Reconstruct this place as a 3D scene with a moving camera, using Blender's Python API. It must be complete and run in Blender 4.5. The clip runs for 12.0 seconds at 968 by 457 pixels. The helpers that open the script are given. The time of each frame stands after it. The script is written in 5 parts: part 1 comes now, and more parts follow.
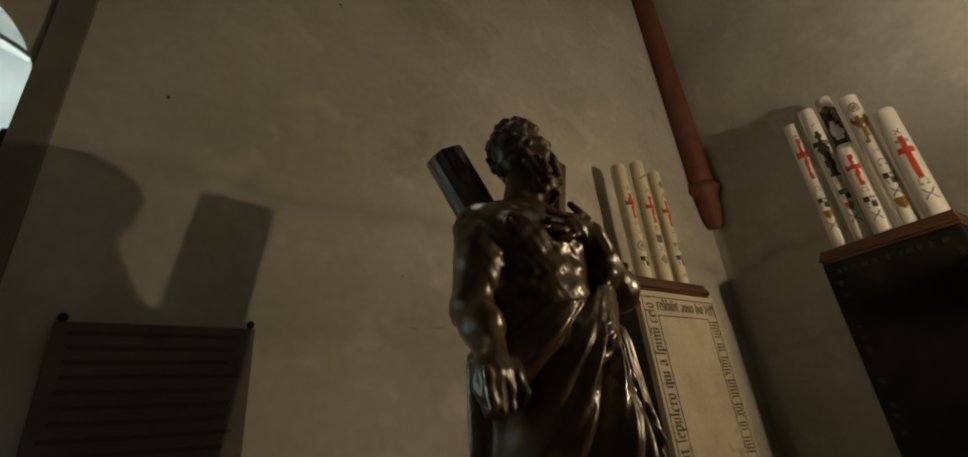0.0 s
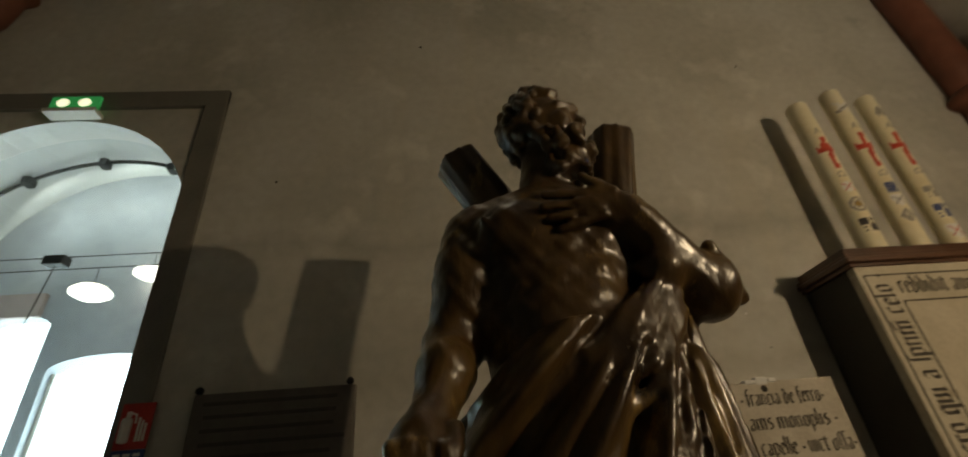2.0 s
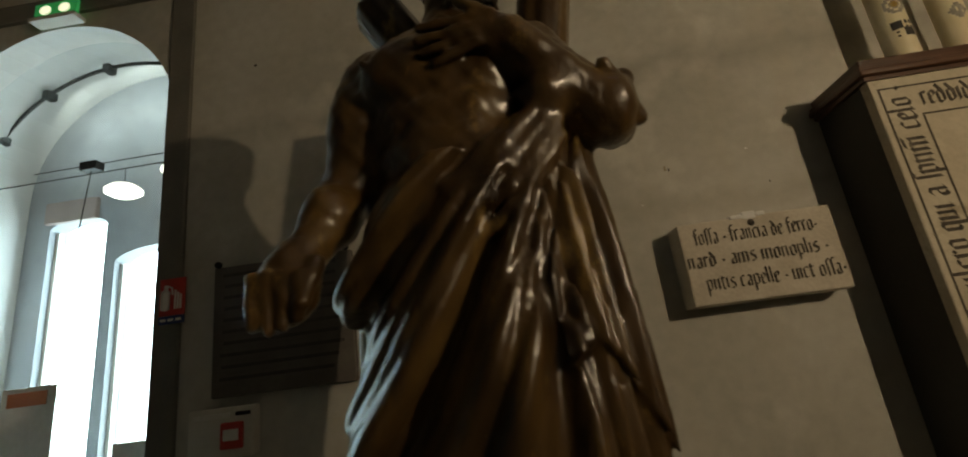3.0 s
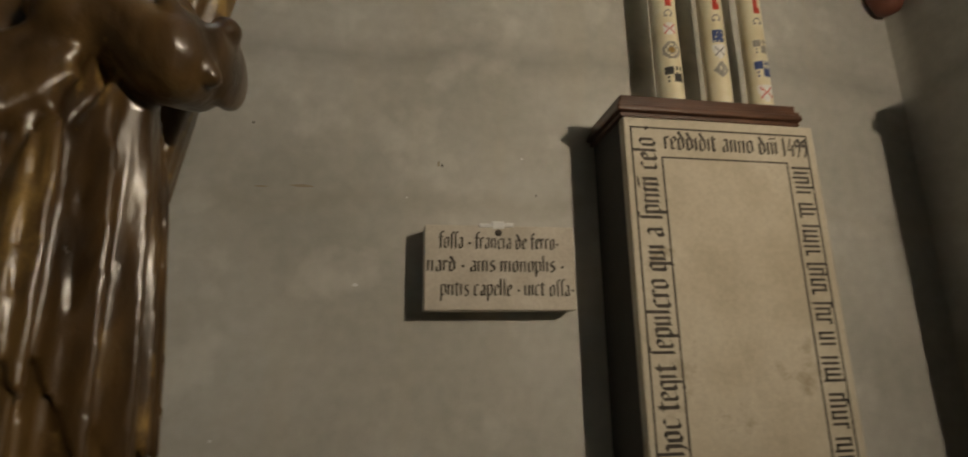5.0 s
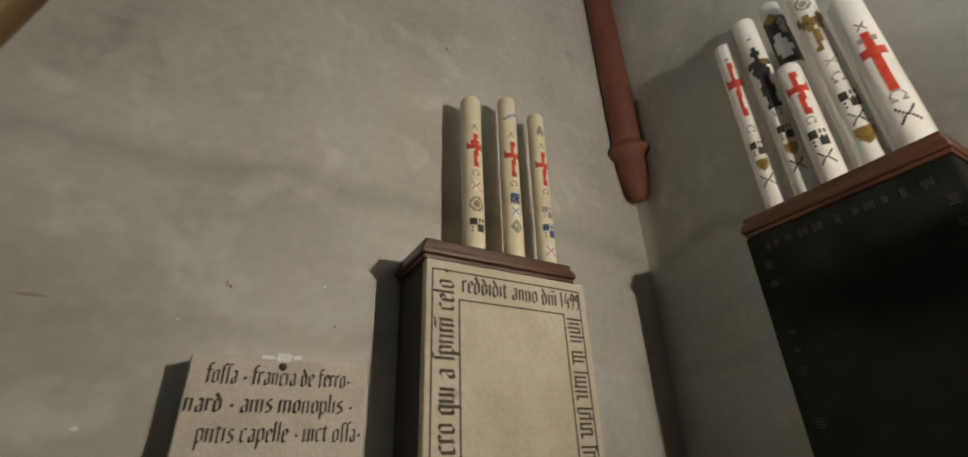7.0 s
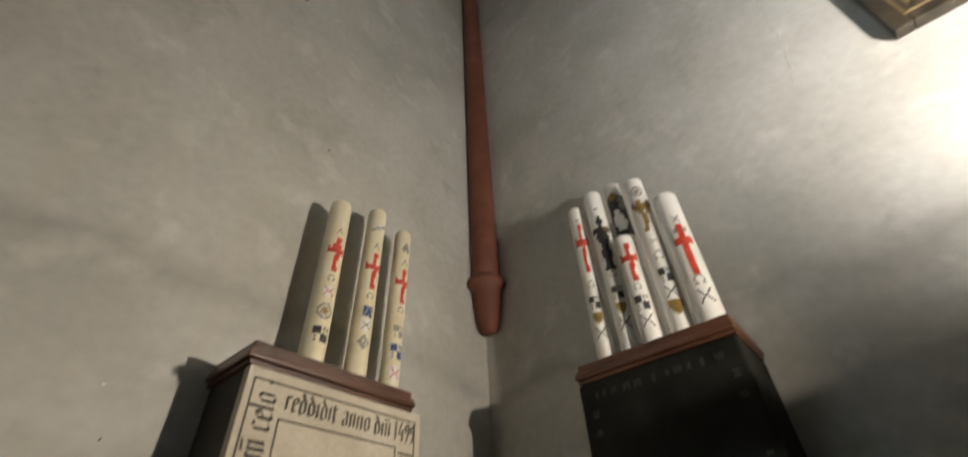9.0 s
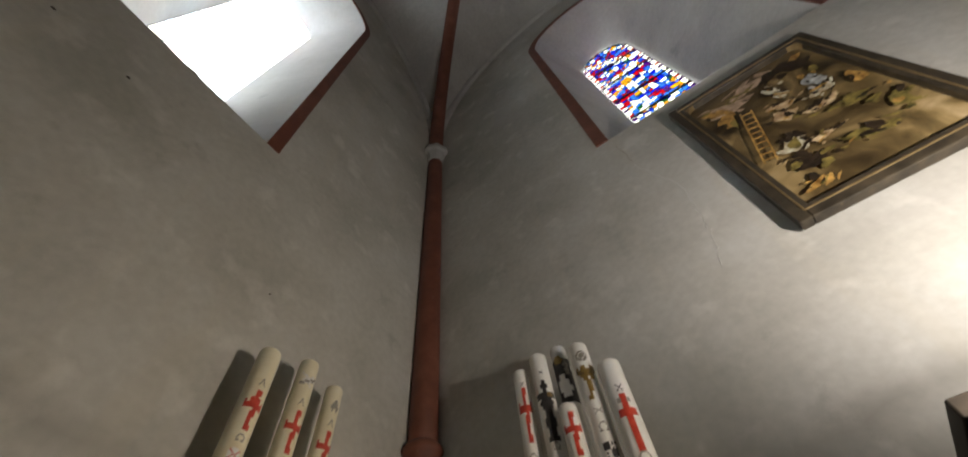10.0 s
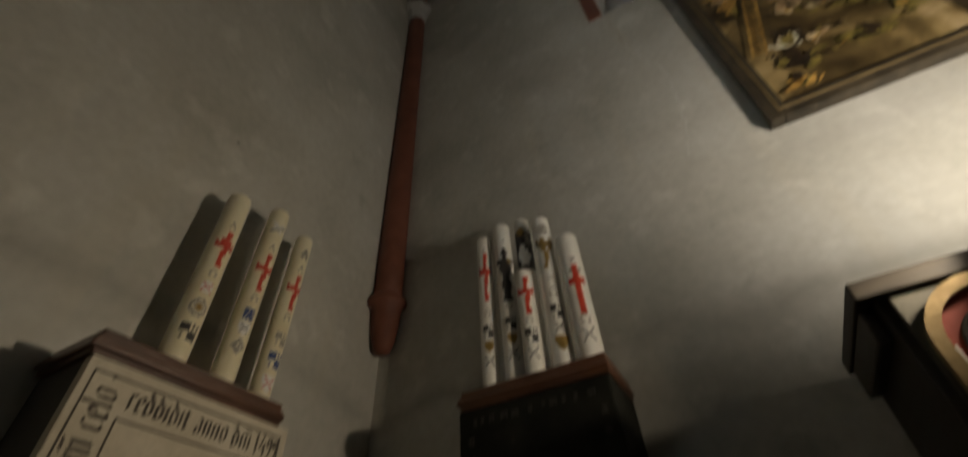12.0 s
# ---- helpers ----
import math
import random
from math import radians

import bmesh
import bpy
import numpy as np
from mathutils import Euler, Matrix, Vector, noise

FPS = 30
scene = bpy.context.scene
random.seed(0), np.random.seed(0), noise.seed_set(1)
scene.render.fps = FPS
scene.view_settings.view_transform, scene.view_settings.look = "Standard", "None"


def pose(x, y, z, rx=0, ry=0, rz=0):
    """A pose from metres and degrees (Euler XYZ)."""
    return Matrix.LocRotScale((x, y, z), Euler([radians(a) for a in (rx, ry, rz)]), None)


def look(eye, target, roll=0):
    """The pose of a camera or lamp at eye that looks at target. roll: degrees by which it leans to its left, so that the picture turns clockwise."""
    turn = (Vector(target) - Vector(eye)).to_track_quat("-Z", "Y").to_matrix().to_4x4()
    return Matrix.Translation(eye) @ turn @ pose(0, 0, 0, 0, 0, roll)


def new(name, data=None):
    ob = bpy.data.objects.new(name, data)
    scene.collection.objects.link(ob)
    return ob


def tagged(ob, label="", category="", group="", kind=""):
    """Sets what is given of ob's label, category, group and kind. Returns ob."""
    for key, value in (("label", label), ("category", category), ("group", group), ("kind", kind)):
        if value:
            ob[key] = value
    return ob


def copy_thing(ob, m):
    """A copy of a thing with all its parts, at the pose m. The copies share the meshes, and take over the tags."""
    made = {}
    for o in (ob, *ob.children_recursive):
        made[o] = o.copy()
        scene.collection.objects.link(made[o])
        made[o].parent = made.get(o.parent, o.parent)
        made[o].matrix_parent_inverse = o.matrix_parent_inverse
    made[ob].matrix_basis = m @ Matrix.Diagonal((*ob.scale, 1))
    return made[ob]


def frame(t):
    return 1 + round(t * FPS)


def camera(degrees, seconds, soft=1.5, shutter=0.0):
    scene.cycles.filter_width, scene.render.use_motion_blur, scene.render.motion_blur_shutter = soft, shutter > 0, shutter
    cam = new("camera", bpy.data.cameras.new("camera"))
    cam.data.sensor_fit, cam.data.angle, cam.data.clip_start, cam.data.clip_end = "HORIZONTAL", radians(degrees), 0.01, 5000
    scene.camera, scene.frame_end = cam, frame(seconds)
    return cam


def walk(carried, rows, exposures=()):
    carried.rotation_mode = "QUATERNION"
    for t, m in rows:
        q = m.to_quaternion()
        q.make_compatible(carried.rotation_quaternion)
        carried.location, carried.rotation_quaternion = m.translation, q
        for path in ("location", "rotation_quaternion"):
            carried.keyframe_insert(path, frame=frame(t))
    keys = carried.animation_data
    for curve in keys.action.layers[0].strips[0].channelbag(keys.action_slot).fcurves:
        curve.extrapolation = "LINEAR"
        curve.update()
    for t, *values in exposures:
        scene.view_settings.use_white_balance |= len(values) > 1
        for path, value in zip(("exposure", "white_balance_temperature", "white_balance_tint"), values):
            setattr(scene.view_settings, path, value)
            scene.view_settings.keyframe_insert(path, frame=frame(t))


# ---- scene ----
cam = camera(91.6, 12.0, soft=1.7, shutter=0.45)
PATH = [
    (0, (0.464, 0.428, 1.491), (1.509, 1.92, 2.318), -5.8),
    (0.5, (0.622, 0.496, 1.567), (1.517, 2.034, 2.479), -8.5),
    (1, (0.809, 0.395, 1.574), (1.346, 2.049, 2.563), -6.6),
    (1.5, (0.941, 0.422, 1.566), (1.407, 2.108, 2.535), -8.9),
    (2, (1.082, 0.526, 1.55), (1.258, 2.252, 2.544), -5.4),
    (2.5, (1.236, 0.601, 1.519), (1.22, 2.414, 2.363), -7.5),
    (3, (1.398, 0.562, 1.46), (1.28, 2.484, 1.999), -7.4),
    (5, (1.964, 0.668, 1.472), (2.254, 2.599, 1.906), -0.5),
    (5.5, (1.986, 0.657, 1.497), (2.54, 2.497, 2.051), 0.7),
    (6, (2.014, 0.627, 1.512), (2.768, 2.301, 2.305), -0.8),
    (6.5, (2.04, 0.6, 1.518), (2.849, 2.212, 2.383), -1.8),
    (8.3, (2.065, 0.635, 1.515), (3.257, 1.857, 2.557), -2.3),
    (8.5, (2.058, 0.616, 1.519), (3.266, 1.788, 2.6), -2.3),
    (9, (2.062, 0.616, 1.532), (3.254, 1.574, 2.82), -3.4),
    (9.5, (2.082, 0.595, 1.538), (3.125, 1.272, 3.105), -5.3),
    (10, (2.102, 0.565, 1.542), (3.03, 1.067, 3.242), -7.6),
    (10.5, (2.111, 0.56, 1.534), (2.944, 0.919, 3.317), -9.3),
    (11, (2.116, 0.54, 1.531), (2.929, 0.827, 3.336), -9.9),
    (11.5, (2.121, 0.548, 1.511), (3.072, 0.882, 3.238), -8.4),
    (12, (2.122, 0.553, 1.487), (3.432, 1.196, 2.855), -4.0),
]
EXPOSURES = [(0.0, -1.22, 9800, 10), (3.0, -1.35, 9400, 9), (5.0, -0.62, 7300, 9), (6.5, -0.28, 6600, 8), (8.5, -0.33, 6500, 9), (9.0, -0.1, 6500, 10), (9.5, -0.5, 6600, 11), (10.0, -0.97, 6700, 12), (10.5, -1.38, 6900, 13), (11.0, -1.88, 6900, 13), (11.5, -1.9, 6900, 12), (12.0, -1.75, 7400, 8)]
walk(cam, [(t, look(eye, target, roll)) for t, eye, target, roll in PATH], EXPOSURES)
# the walls, vault and openings are set out from these
XL, XR, YB, YA = -1.44, 4.26, -3.75, 2.42
XC = 1.41
YC = (YA + YB) / 2
SPRING, RISE, THICK = 8.1, 3.83, 0.9
LAMP = (3.485, -0.2, 2.256)

# ---- light ----
world = bpy.data.worlds.new("world")
scene.world = world
world.use_nodes = True
wn = world.node_tree.nodes
sky = wn.new("ShaderNodeTexSky")
sky.sky_type = "NISHITA"
sky.sun_disc = False
sky.sun_elevation, sky.sun_rotation = radians(40), radians(60)
world.node_tree.links.new(sky.outputs[0], wn["Background"].inputs[0])
wn["Background"].inputs[1].default_value = 0.1

sun = new("sun", bpy.data.lights.new("sun", "SUN"))
sun.data.energy, sun.data.angle, sun.data.color = 1.0, radians(10), (1.0, 0.95, 0.88)
sun.matrix_world = look((20, -14, 24), (0, 0, 0))


def lamp(name, kind, at, target, power, colour, size, size_y=None):
    data = bpy.data.lights.new(name, kind)
    data.energy, data.color = power, colour
    if kind == "AREA":
        data.shape, data.size, data.size_y = "RECTANGLE", size, size_y or size
    else:
        data.shadow_soft_size = size
    ob = new(name, data)
    ob.matrix_world = look(at, target)
    return ob


# the halogen lamp over the cabinet, and the sky's light at the two windows and the passage
halogen = lamp("halogen_lamp", "SPOT", LAMP, (LAMP[0] - 0.94, LAMP[1] + 1.7, LAMP[2] + 0.02), 190, (1.0, 0.885, 0.74), 0.022)
halogen.data.spot_size, halogen.data.spot_blend = radians(148), 1.0
picture = lamp("picture_lamp", "SPOT", (3.22, -0.98, 2.305), (4.2, -1.05, 4.25), 440, (1.0, 0.94, 0.87), 0.03)
picture.data.spot_size, picture.data.spot_blend = radians(164), 1.0
# the small spots of the track in the porch
for x, z in ((-1.14, 3.22), (-0.80, 3.30), (-0.40, 3.2)):
    lamp("track_spot_light", "SPOT", (x, 2.84, z), (x + 0.15, 3.4, z - 0.1), 9, (0.62, 0.84, 1.0), 0.02).data.spot_size = radians(150)


# ---- materials ----
def material(name, colours, rough=0.6, metal=0.0, scale=6.0, bump=0.15, fine=90.0, wear=None, coat=0.0, spec=0.5, stretch=(1, 1, 1), wear_at=0.62, wear_scale=3.0, random=0.0):
    """Noise between the colours at a broad scale, a fine grain, optional wear of another colour, and relief."""
    m = bpy.data.materials.new(name)
    m.use_nodes = True
    n, l = m.node_tree.nodes, m.node_tree.links
    b = n["Principled BSDF"]
    tc = n.new("ShaderNodeTexCoord")
    mp = n.new("ShaderNodeMapping")
    mp.inputs["Scale"].default_value = stretch
    l.new(tc.outputs["Object"], mp.inputs[0])
    broad = n.new("ShaderNodeTexNoise")
    broad.inputs["Scale"].default_value, broad.inputs["Detail"].default_value = scale, 6
    l.new(mp.outputs[0], broad.inputs[0])
    ramp = n.new("ShaderNodeValToRGB")
    el = ramp.color_ramp.elements
    el[0].position, el[1].position = 0.32, 0.68
    el[0].color, el[1].color = (*colours[0], 1), (*colours[-1], 1)
    for i, c in enumerate(colours[1:-1]):
        e = el.new(0.32 + 0.36 * (i + 1) / (len(colours) - 1))
        e.color = (*c, 1)
    l.new(broad.outputs[0], ramp.inputs[0])
    out = ramp.outputs[0]
    grain = n.new("ShaderNodeTexNoise")
    grain.inputs["Scale"].default_value, grain.inputs["Detail"].default_value = fine, 4
    l.new(mp.outputs[0], grain.inputs[0])
    mul = n.new("ShaderNodeMixRGB")
    mul.blend_type = "OVERLAY"
    mul.inputs[0].default_value = 0.16
    l.new(out, mul.inputs[1])
    l.new(grain.outputs[0], mul.inputs[2])
    out = mul.outputs[0]
    if wear:
        w = n.new("ShaderNodeTexNoise")
        w.inputs["Scale"].default_value, w.inputs["Detail"].default_value, w.inputs["Roughness"].default_value = wear_scale, 9, 0.65
        l.new(mp.outputs[0], w.inputs[0])
        r = n.new("ShaderNodeValToRGB")
        r.color_ramp.elements[0].position, r.color_ramp.elements[1].position = wear_at, wear_at + 0.1
        l.new(w.outputs[0], r.inputs[0])
        mix = n.new("ShaderNodeMixRGB")
        l.new(r.outputs[0], mix.inputs[0])
        l.new(out, mix.inputs[1])
        mix.inputs[2].default_value = (*wear, 1)
        out = mix.outputs[0]
    if random:
        info = n.new("ShaderNodeObjectInfo")
        hsv = n.new("ShaderNodeHueSaturation")
        rng = n.new("ShaderNodeMapRange")
        rng.inputs[3].default_value, rng.inputs[4].default_value = 1 - random, 1 + random
        l.new(info.outputs["Random"], rng.inputs[0])
        l.new(rng.outputs[0], hsv.inputs["Value"])
        l.new(out, hsv.inputs["Color"])
        out = hsv.outputs[0]
    l.new(out, b.inputs["Base Color"])
    rr = n.new("ShaderNodeMapRange")
    rr.inputs[3].default_value, rr.inputs[4].default_value = max(0.03, rough - 0.1), min(1, rough + 0.1)
    l.new(broad.outputs[0], rr.inputs[0])
    l.new(rr.outputs[0], b.inputs["Roughness"])
    b.inputs["Metallic"].default_value = metal
    b.inputs["Coat Weight"].default_value = coat
    b.inputs["Coat Roughness"].default_value = 0.2
    b.inputs["Specular IOR Level"].default_value = spec
    if bump:
        add = n.new("ShaderNodeMath")
        add.operation = "MULTIPLY_ADD"
        add.inputs[1].default_value = 0.35
        l.new(grain.outputs[0], add.inputs[0])
        l.new(broad.outputs[0], add.inputs[2])
        bp = n.new("ShaderNodeBump")
        bp.inputs["Strength"].default_value, bp.inputs["Distance"].default_value = bump, 0.02
        l.new(add.outputs[0], bp.inputs["Height"])
        l.new(bp.outputs[0], b.inputs["Normal"])
    return m


def glow(name, colour, strength):
    m = bpy.data.materials.new(name)
    m.use_nodes = True
    b = m.node_tree.nodes["Principled BSDF"]
    b.inputs["Base Color"].default_value = (*colour, 1)
    b.inputs["Emission Color"].default_value = (*colour, 1)
    b.inputs["Emission Strength"].default_value = strength
    return m


def clear(name, colour, gloss=0.06):
    """Thin glass: coloured light straight through, and a faint gloss."""
    m = bpy.data.materials.new(name)
    m.use_nodes = True
    n, l = m.node_tree.nodes, m.node_tree.links
    n.remove(n["Principled BSDF"])
    t, g, mix = n.new("ShaderNodeBsdfTransparent"), n.new("ShaderNodeBsdfGlossy"), n.new("ShaderNodeMixShader")
    t.inputs[0].default_value = (*colour, 1)
    g.inputs["Roughness"].default_value = 0.08
    mix.inputs[0].default_value = gloss
    l.new(t.outputs[0], mix.inputs[1])
    l.new(g.outputs[0], mix.inputs[2])
    l.new(mix.outputs[0], n["Material Output"].inputs[0])
    return m


def plaster_material(name, colours, streak=0.5):
    """Old limewashed plaster: broad clouds, drips, faint level bands, specks and trowel marks."""
    m = material(name, colours, rough=0.9, scale=1.3, bump=0.07, fine=19.0, wear=[c * 0.8 for c in colours[0]], wear_at=0.63, wear_scale=1.1, spec=0.2)
    n, l = m.node_tree.nodes, m.node_tree.links
    b = n["Principled BSDF"]
    src = b.inputs["Base Color"].links[0].from_socket
    tc = n.new("ShaderNodeTexCoord")
    for scale, factor, where, tint in (((5, 5, 0.55), 0.22 * streak, 0.55, (0.55, 0.5, 0.4)), ((0.5, 0.5, 5.5), 0.3 * streak, 0.6, (0.45, 0.43, 0.4)), ((26, 26, 26), 0.4 * streak, 0.74, (0.35, 0.31, 0.26)), ((4, 4, 4), 0.25 * streak, 0.58, (0.95, 0.92, 0.86))):
        mp, no, ra, mx, fa = n.new("ShaderNodeMapping"), n.new("ShaderNodeTexNoise"), n.new("ShaderNodeValToRGB"), n.new("ShaderNodeMixRGB"), n.new("ShaderNodeMath")
        mp.inputs["Scale"].default_value = scale
        no.inputs["Scale"].default_value, no.inputs["Detail"].default_value = 1.0, 7
        ra.color_ramp.elements[0].position, ra.color_ramp.elements[1].position = where, where + 0.12
        l.new(tc.outputs["Object"], mp.inputs[0])
        l.new(mp.outputs[0], no.inputs[0])
        l.new(no.outputs[0], ra.inputs[0])
        fa.operation = "MULTIPLY"
        fa.inputs[1].default_value = factor
        l.new(ra.outputs[0], fa.inputs[0])
        l.new(fa.outputs[0], mx.inputs[0])
        l.new(src, mx.inputs[1])
        mx.inputs[2].default_value = (*tint, 1)
        src = mx.outputs[0]
    l.new(src, b.inputs["Base Color"])
    return m


def level_stain(m, height, wide, factor, tint):
    """A wandering dark tide mark at one height, broken by noise."""
    n, l = m.node_tree.nodes, m.node_tree.links
    b = n["Principled BSDF"]
    src = b.inputs["Base Color"].links[0].from_socket
    tc, sep, no, ad, sb, ab, mr, mu, mx, n2 = (n.new("ShaderNode" + k) for k in ("TexCoord", "SeparateXYZ", "TexNoise", "Math", "Math", "Math", "MapRange", "Math", "MixRGB", "TexNoise"))
    l.new(tc.outputs["Object"], sep.inputs[0])
    l.new(tc.outputs["Object"], no.inputs[0])
    no.inputs["Scale"].default_value, no.inputs["Detail"].default_value = 1.6, 5
    ad.operation, ad.inputs[1].default_value = "MULTIPLY_ADD", 0.35
    l.new(no.outputs[0], ad.inputs[0])
    l.new(sep.outputs["Z"], ad.inputs[2])
    sb.operation, sb.inputs[1].default_value = "SUBTRACT", height + 0.175
    l.new(ad.outputs[0], sb.inputs[0])
    ab.operation = "ABSOLUTE"
    l.new(sb.outputs[0], ab.inputs[0])
    mr.inputs[1].default_value, mr.inputs[2].default_value, mr.inputs[3].default_value, mr.inputs[4].default_value = 0.0, wide, 1.0, 0.0
    l.new(ab.outputs[0], mr.inputs[0])
    l.new(tc.outputs["Object"], n2.inputs[0])
    n2.inputs["Scale"].default_value, n2.inputs["Detail"].default_value = 3.0, 6
    mu.operation = "MULTIPLY"
    l.new(mr.outputs[0], mu.inputs[0])
    l.new(n2.outputs[0], mu.inputs[1])
    m2 = n.new("ShaderNodeMath")
    m2.operation, m2.inputs[1].default_value = "MULTIPLY", factor
    l.new(mu.outputs[0], m2.inputs[0])
    l.new(m2.outputs[0], mx.inputs[0])
    l.new(src, mx.inputs[1])
    mx.inputs[2].default_value = (*tint, 1)
    l.new(mx.outputs[0], b.inputs["Base Color"])


PLASTER = plaster_material("limewash", [(0.42, 0.41, 0.365), (0.50, 0.485, 0.44), (0.56, 0.55, 0.51)], 0.9)
level_stain(PLASTER, 2.60, 0.09, 0.75, (0.27, 0.255, 0.225))
level_stain(PLASTER, 1.95, 0.05, 0.5, (0.33, 0.30, 0.24))
PLASTER_WHITE = plaster_material("white_plaster", [(0.70, 0.70, 0.69), (0.76, 0.76, 0.75), (0.8, 0.8, 0.79)], 0.3)
# darker plaster for the unseen walls, so that less light bounces back
UNSEEN_DARK = plaster_material("dark_unseen_wall_plaster", [(0.10, 0.095, 0.085), (0.13, 0.125, 0.11), (0.16, 0.15, 0.135)])
VAULT = plaster_material("vault_plaster", [(0.44, 0.43, 0.42), (0.5, 0.49, 0.47), (0.54, 0.53, 0.51)], 0.4)
REVEAL = plaster_material("reveal_plaster", [(0.62, 0.61, 0.6), (0.67, 0.66, 0.65), (0.7, 0.69, 0.68)], 0.4)
OXIDE = material("oxide_red_paint", [(0.14, 0.045, 0.028), (0.18, 0.06, 0.036), (0.22, 0.08, 0.05)], rough=0.62, scale=5, wear=(0.33, 0.2, 0.15), wear_at=0.66, wear_scale=9, bump=0.3)
GREYBAND = material("grey_band_paint", [(0.13, 0.13, 0.115), (0.16, 0.155, 0.135), (0.19, 0.18, 0.16)], rough=0.8, scale=4, wear=(0.3, 0.28, 0.24), wear_at=0.68, wear_scale=7)
LIMESTONE = material("tomb_limestone", [(0.44, 0.385, 0.29), (0.50, 0.445, 0.345), (0.55, 0.50, 0.40)], rough=0.75, scale=5, fine=60, wear=(0.36, 0.30, 0.21), wear_at=0.6, wear_scale=5, bump=0.2)
PLAQUESTONE = material("plaque_limestone", [(0.47, 0.42, 0.34), (0.53, 0.48, 0.40), (0.58, 0.53, 0.45)], rough=0.75, scale=9, fine=70, wear=(0.40, 0.34, 0.26), wear_at=0.62, wear_scale=8, bump=0.25)
INK = material("black_letter_fill", [(0.035, 0.03, 0.025), (0.06, 0.05, 0.04), (0.10, 0.085, 0.07)], rough=0.8, scale=30, bump=0)
SLATE = material("dark_slate", [(0.009, 0.0094, 0.008), (0.013, 0.0135, 0.011), (0.019, 0.019, 0.0155)], rough=0.75, spec=0.1, scale=6, fine=50, wear=(0.05, 0.05, 0.042), wear_at=0.66, wear_scale=6)
MEMORIAL = material("grey_memorial_stone", [(0.10, 0.088, 0.08), (0.125, 0.11, 0.10), (0.15, 0.135, 0.12)], rough=0.8, scale=6, fine=50)
MEMORIAL_LINE = material("worn_memorial_line", [(0.06, 0.053, 0.05), (0.085, 0.075, 0.07)], rough=0.8, scale=20, bump=0)
SLATE_LETTER = material("worn_slate_letter", [(0.026, 0.026, 0.022), (0.045, 0.044, 0.037)], rough=0.8, scale=20, bump=0)
WOOD = material("varnished_wood", [(0.05, 0.02, 0.010), (0.085, 0.034, 0.017), (0.12, 0.052, 0.027)], rough=0.4, scale=5, fine=70, stretch=(1, 1, 7), coat=0.2, wear=(0.26, 0.14, 0.08), wear_at=0.66, wear_scale=6)
WOOD_DARK = material("dark_wood", [(0.014, 0.011, 0.008), (0.024, 0.018, 0.012), (0.035, 0.026, 0.017)], rough=0.5, scale=5, fine=70, stretch=(1, 1, 6))
WAX = material("ivory_wax", [(0.70, 0.62, 0.42), (0.76, 0.69, 0.50), (0.8, 0.74, 0.56)], rough=0.42, scale=4, fine=30, bump=0.06, wear=(0.58, 0.47, 0.28), wear_at=0.68, wear_scale=5)
WAX_WHITE = material("white_wax", [(0.76, 0.74, 0.68), (0.82, 0.80, 0.75), (0.86, 0.84, 0.80)], rough=0.4, scale=4, fine=30, bump=0.06, wear=(0.66, 0.6, 0.48), wear_at=0.68, wear_scale=5)
RED = material("red_wax", [(0.45, 0.035, 0.02), (0.55, 0.055, 0.03), (0.62, 0.08, 0.045)], rough=0.5, scale=30, bump=0.05)
BLACKWAX = material("black_transfer", [(0.02, 0.02, 0.022), (0.05, 0.045, 0.04)], rough=0.5, scale=60, bump=0)
GOLDWAX = material("gold_transfer", [(0.32, 0.2, 0.06), (0.45, 0.3, 0.1)], rough=0.35, metal=0.5, scale=50, bump=0)
BLUEWAX = material("blue_transfer", [(0.03, 0.05, 0.16), (0.06, 0.09, 0.22)], rough=0.5, scale=60, bump=0)
WHITEPAPER = material("white_transfer", [(0.72, 0.70, 0.66), (0.8, 0.78, 0.74)], rough=0.6, scale=30, bump=0)
GREYTRANSFER = material("grey_transfer", [(0.22, 0.2, 0.17), (0.4, 0.37, 0.32)], rough=0.6, scale=70, bump=0)
IRON = material("black_iron", [(0.012, 0.012, 0.013), (0.025, 0.025, 0.026)], rough=0.45, metal=0.6, scale=20)
PLASTIC = material("cream_plastic", [(0.62, 0.59, 0.53), (0.68, 0.65, 0.59)], rough=0.4, scale=5, bump=0.02)
SIGNRED = material("sign_red", [(0.5, 0.03, 0.02), (0.56, 0.045, 0.03)], rough=0.4, scale=8, bump=0)
SIGNBLUE = material("sign_blue", [(0.02, 0.04, 0.16), (0.03, 0.06, 0.2)], rough=0.4, scale=8, bump=0)
FRAME = material("gilt_black_frame", [(0.03, 0.024, 0.017), (0.05, 0.04, 0.027), (0.075, 0.058, 0.037)], rough=0.4, scale=12, wear=(0.2, 0.15, 0.09), wear_at=0.66, wear_scale=14)
GILT = material("dull_gilding", [(0.22, 0.15, 0.07), (0.32, 0.23, 0.11)], rough=0.42, metal=0.4, scale=14)
FLOORSTONE = material("floor_stone", [(0.10, 0.09, 0.075), (0.14, 0.125, 0.105), (0.18, 0.16, 0.135)], rough=0.6, scale=3, random=0.12)
LEAD = material("window_lead", [(0.02, 0.02, 0.022), (0.04, 0.04, 0.042)], rough=0.6, metal=0.5, scale=30)


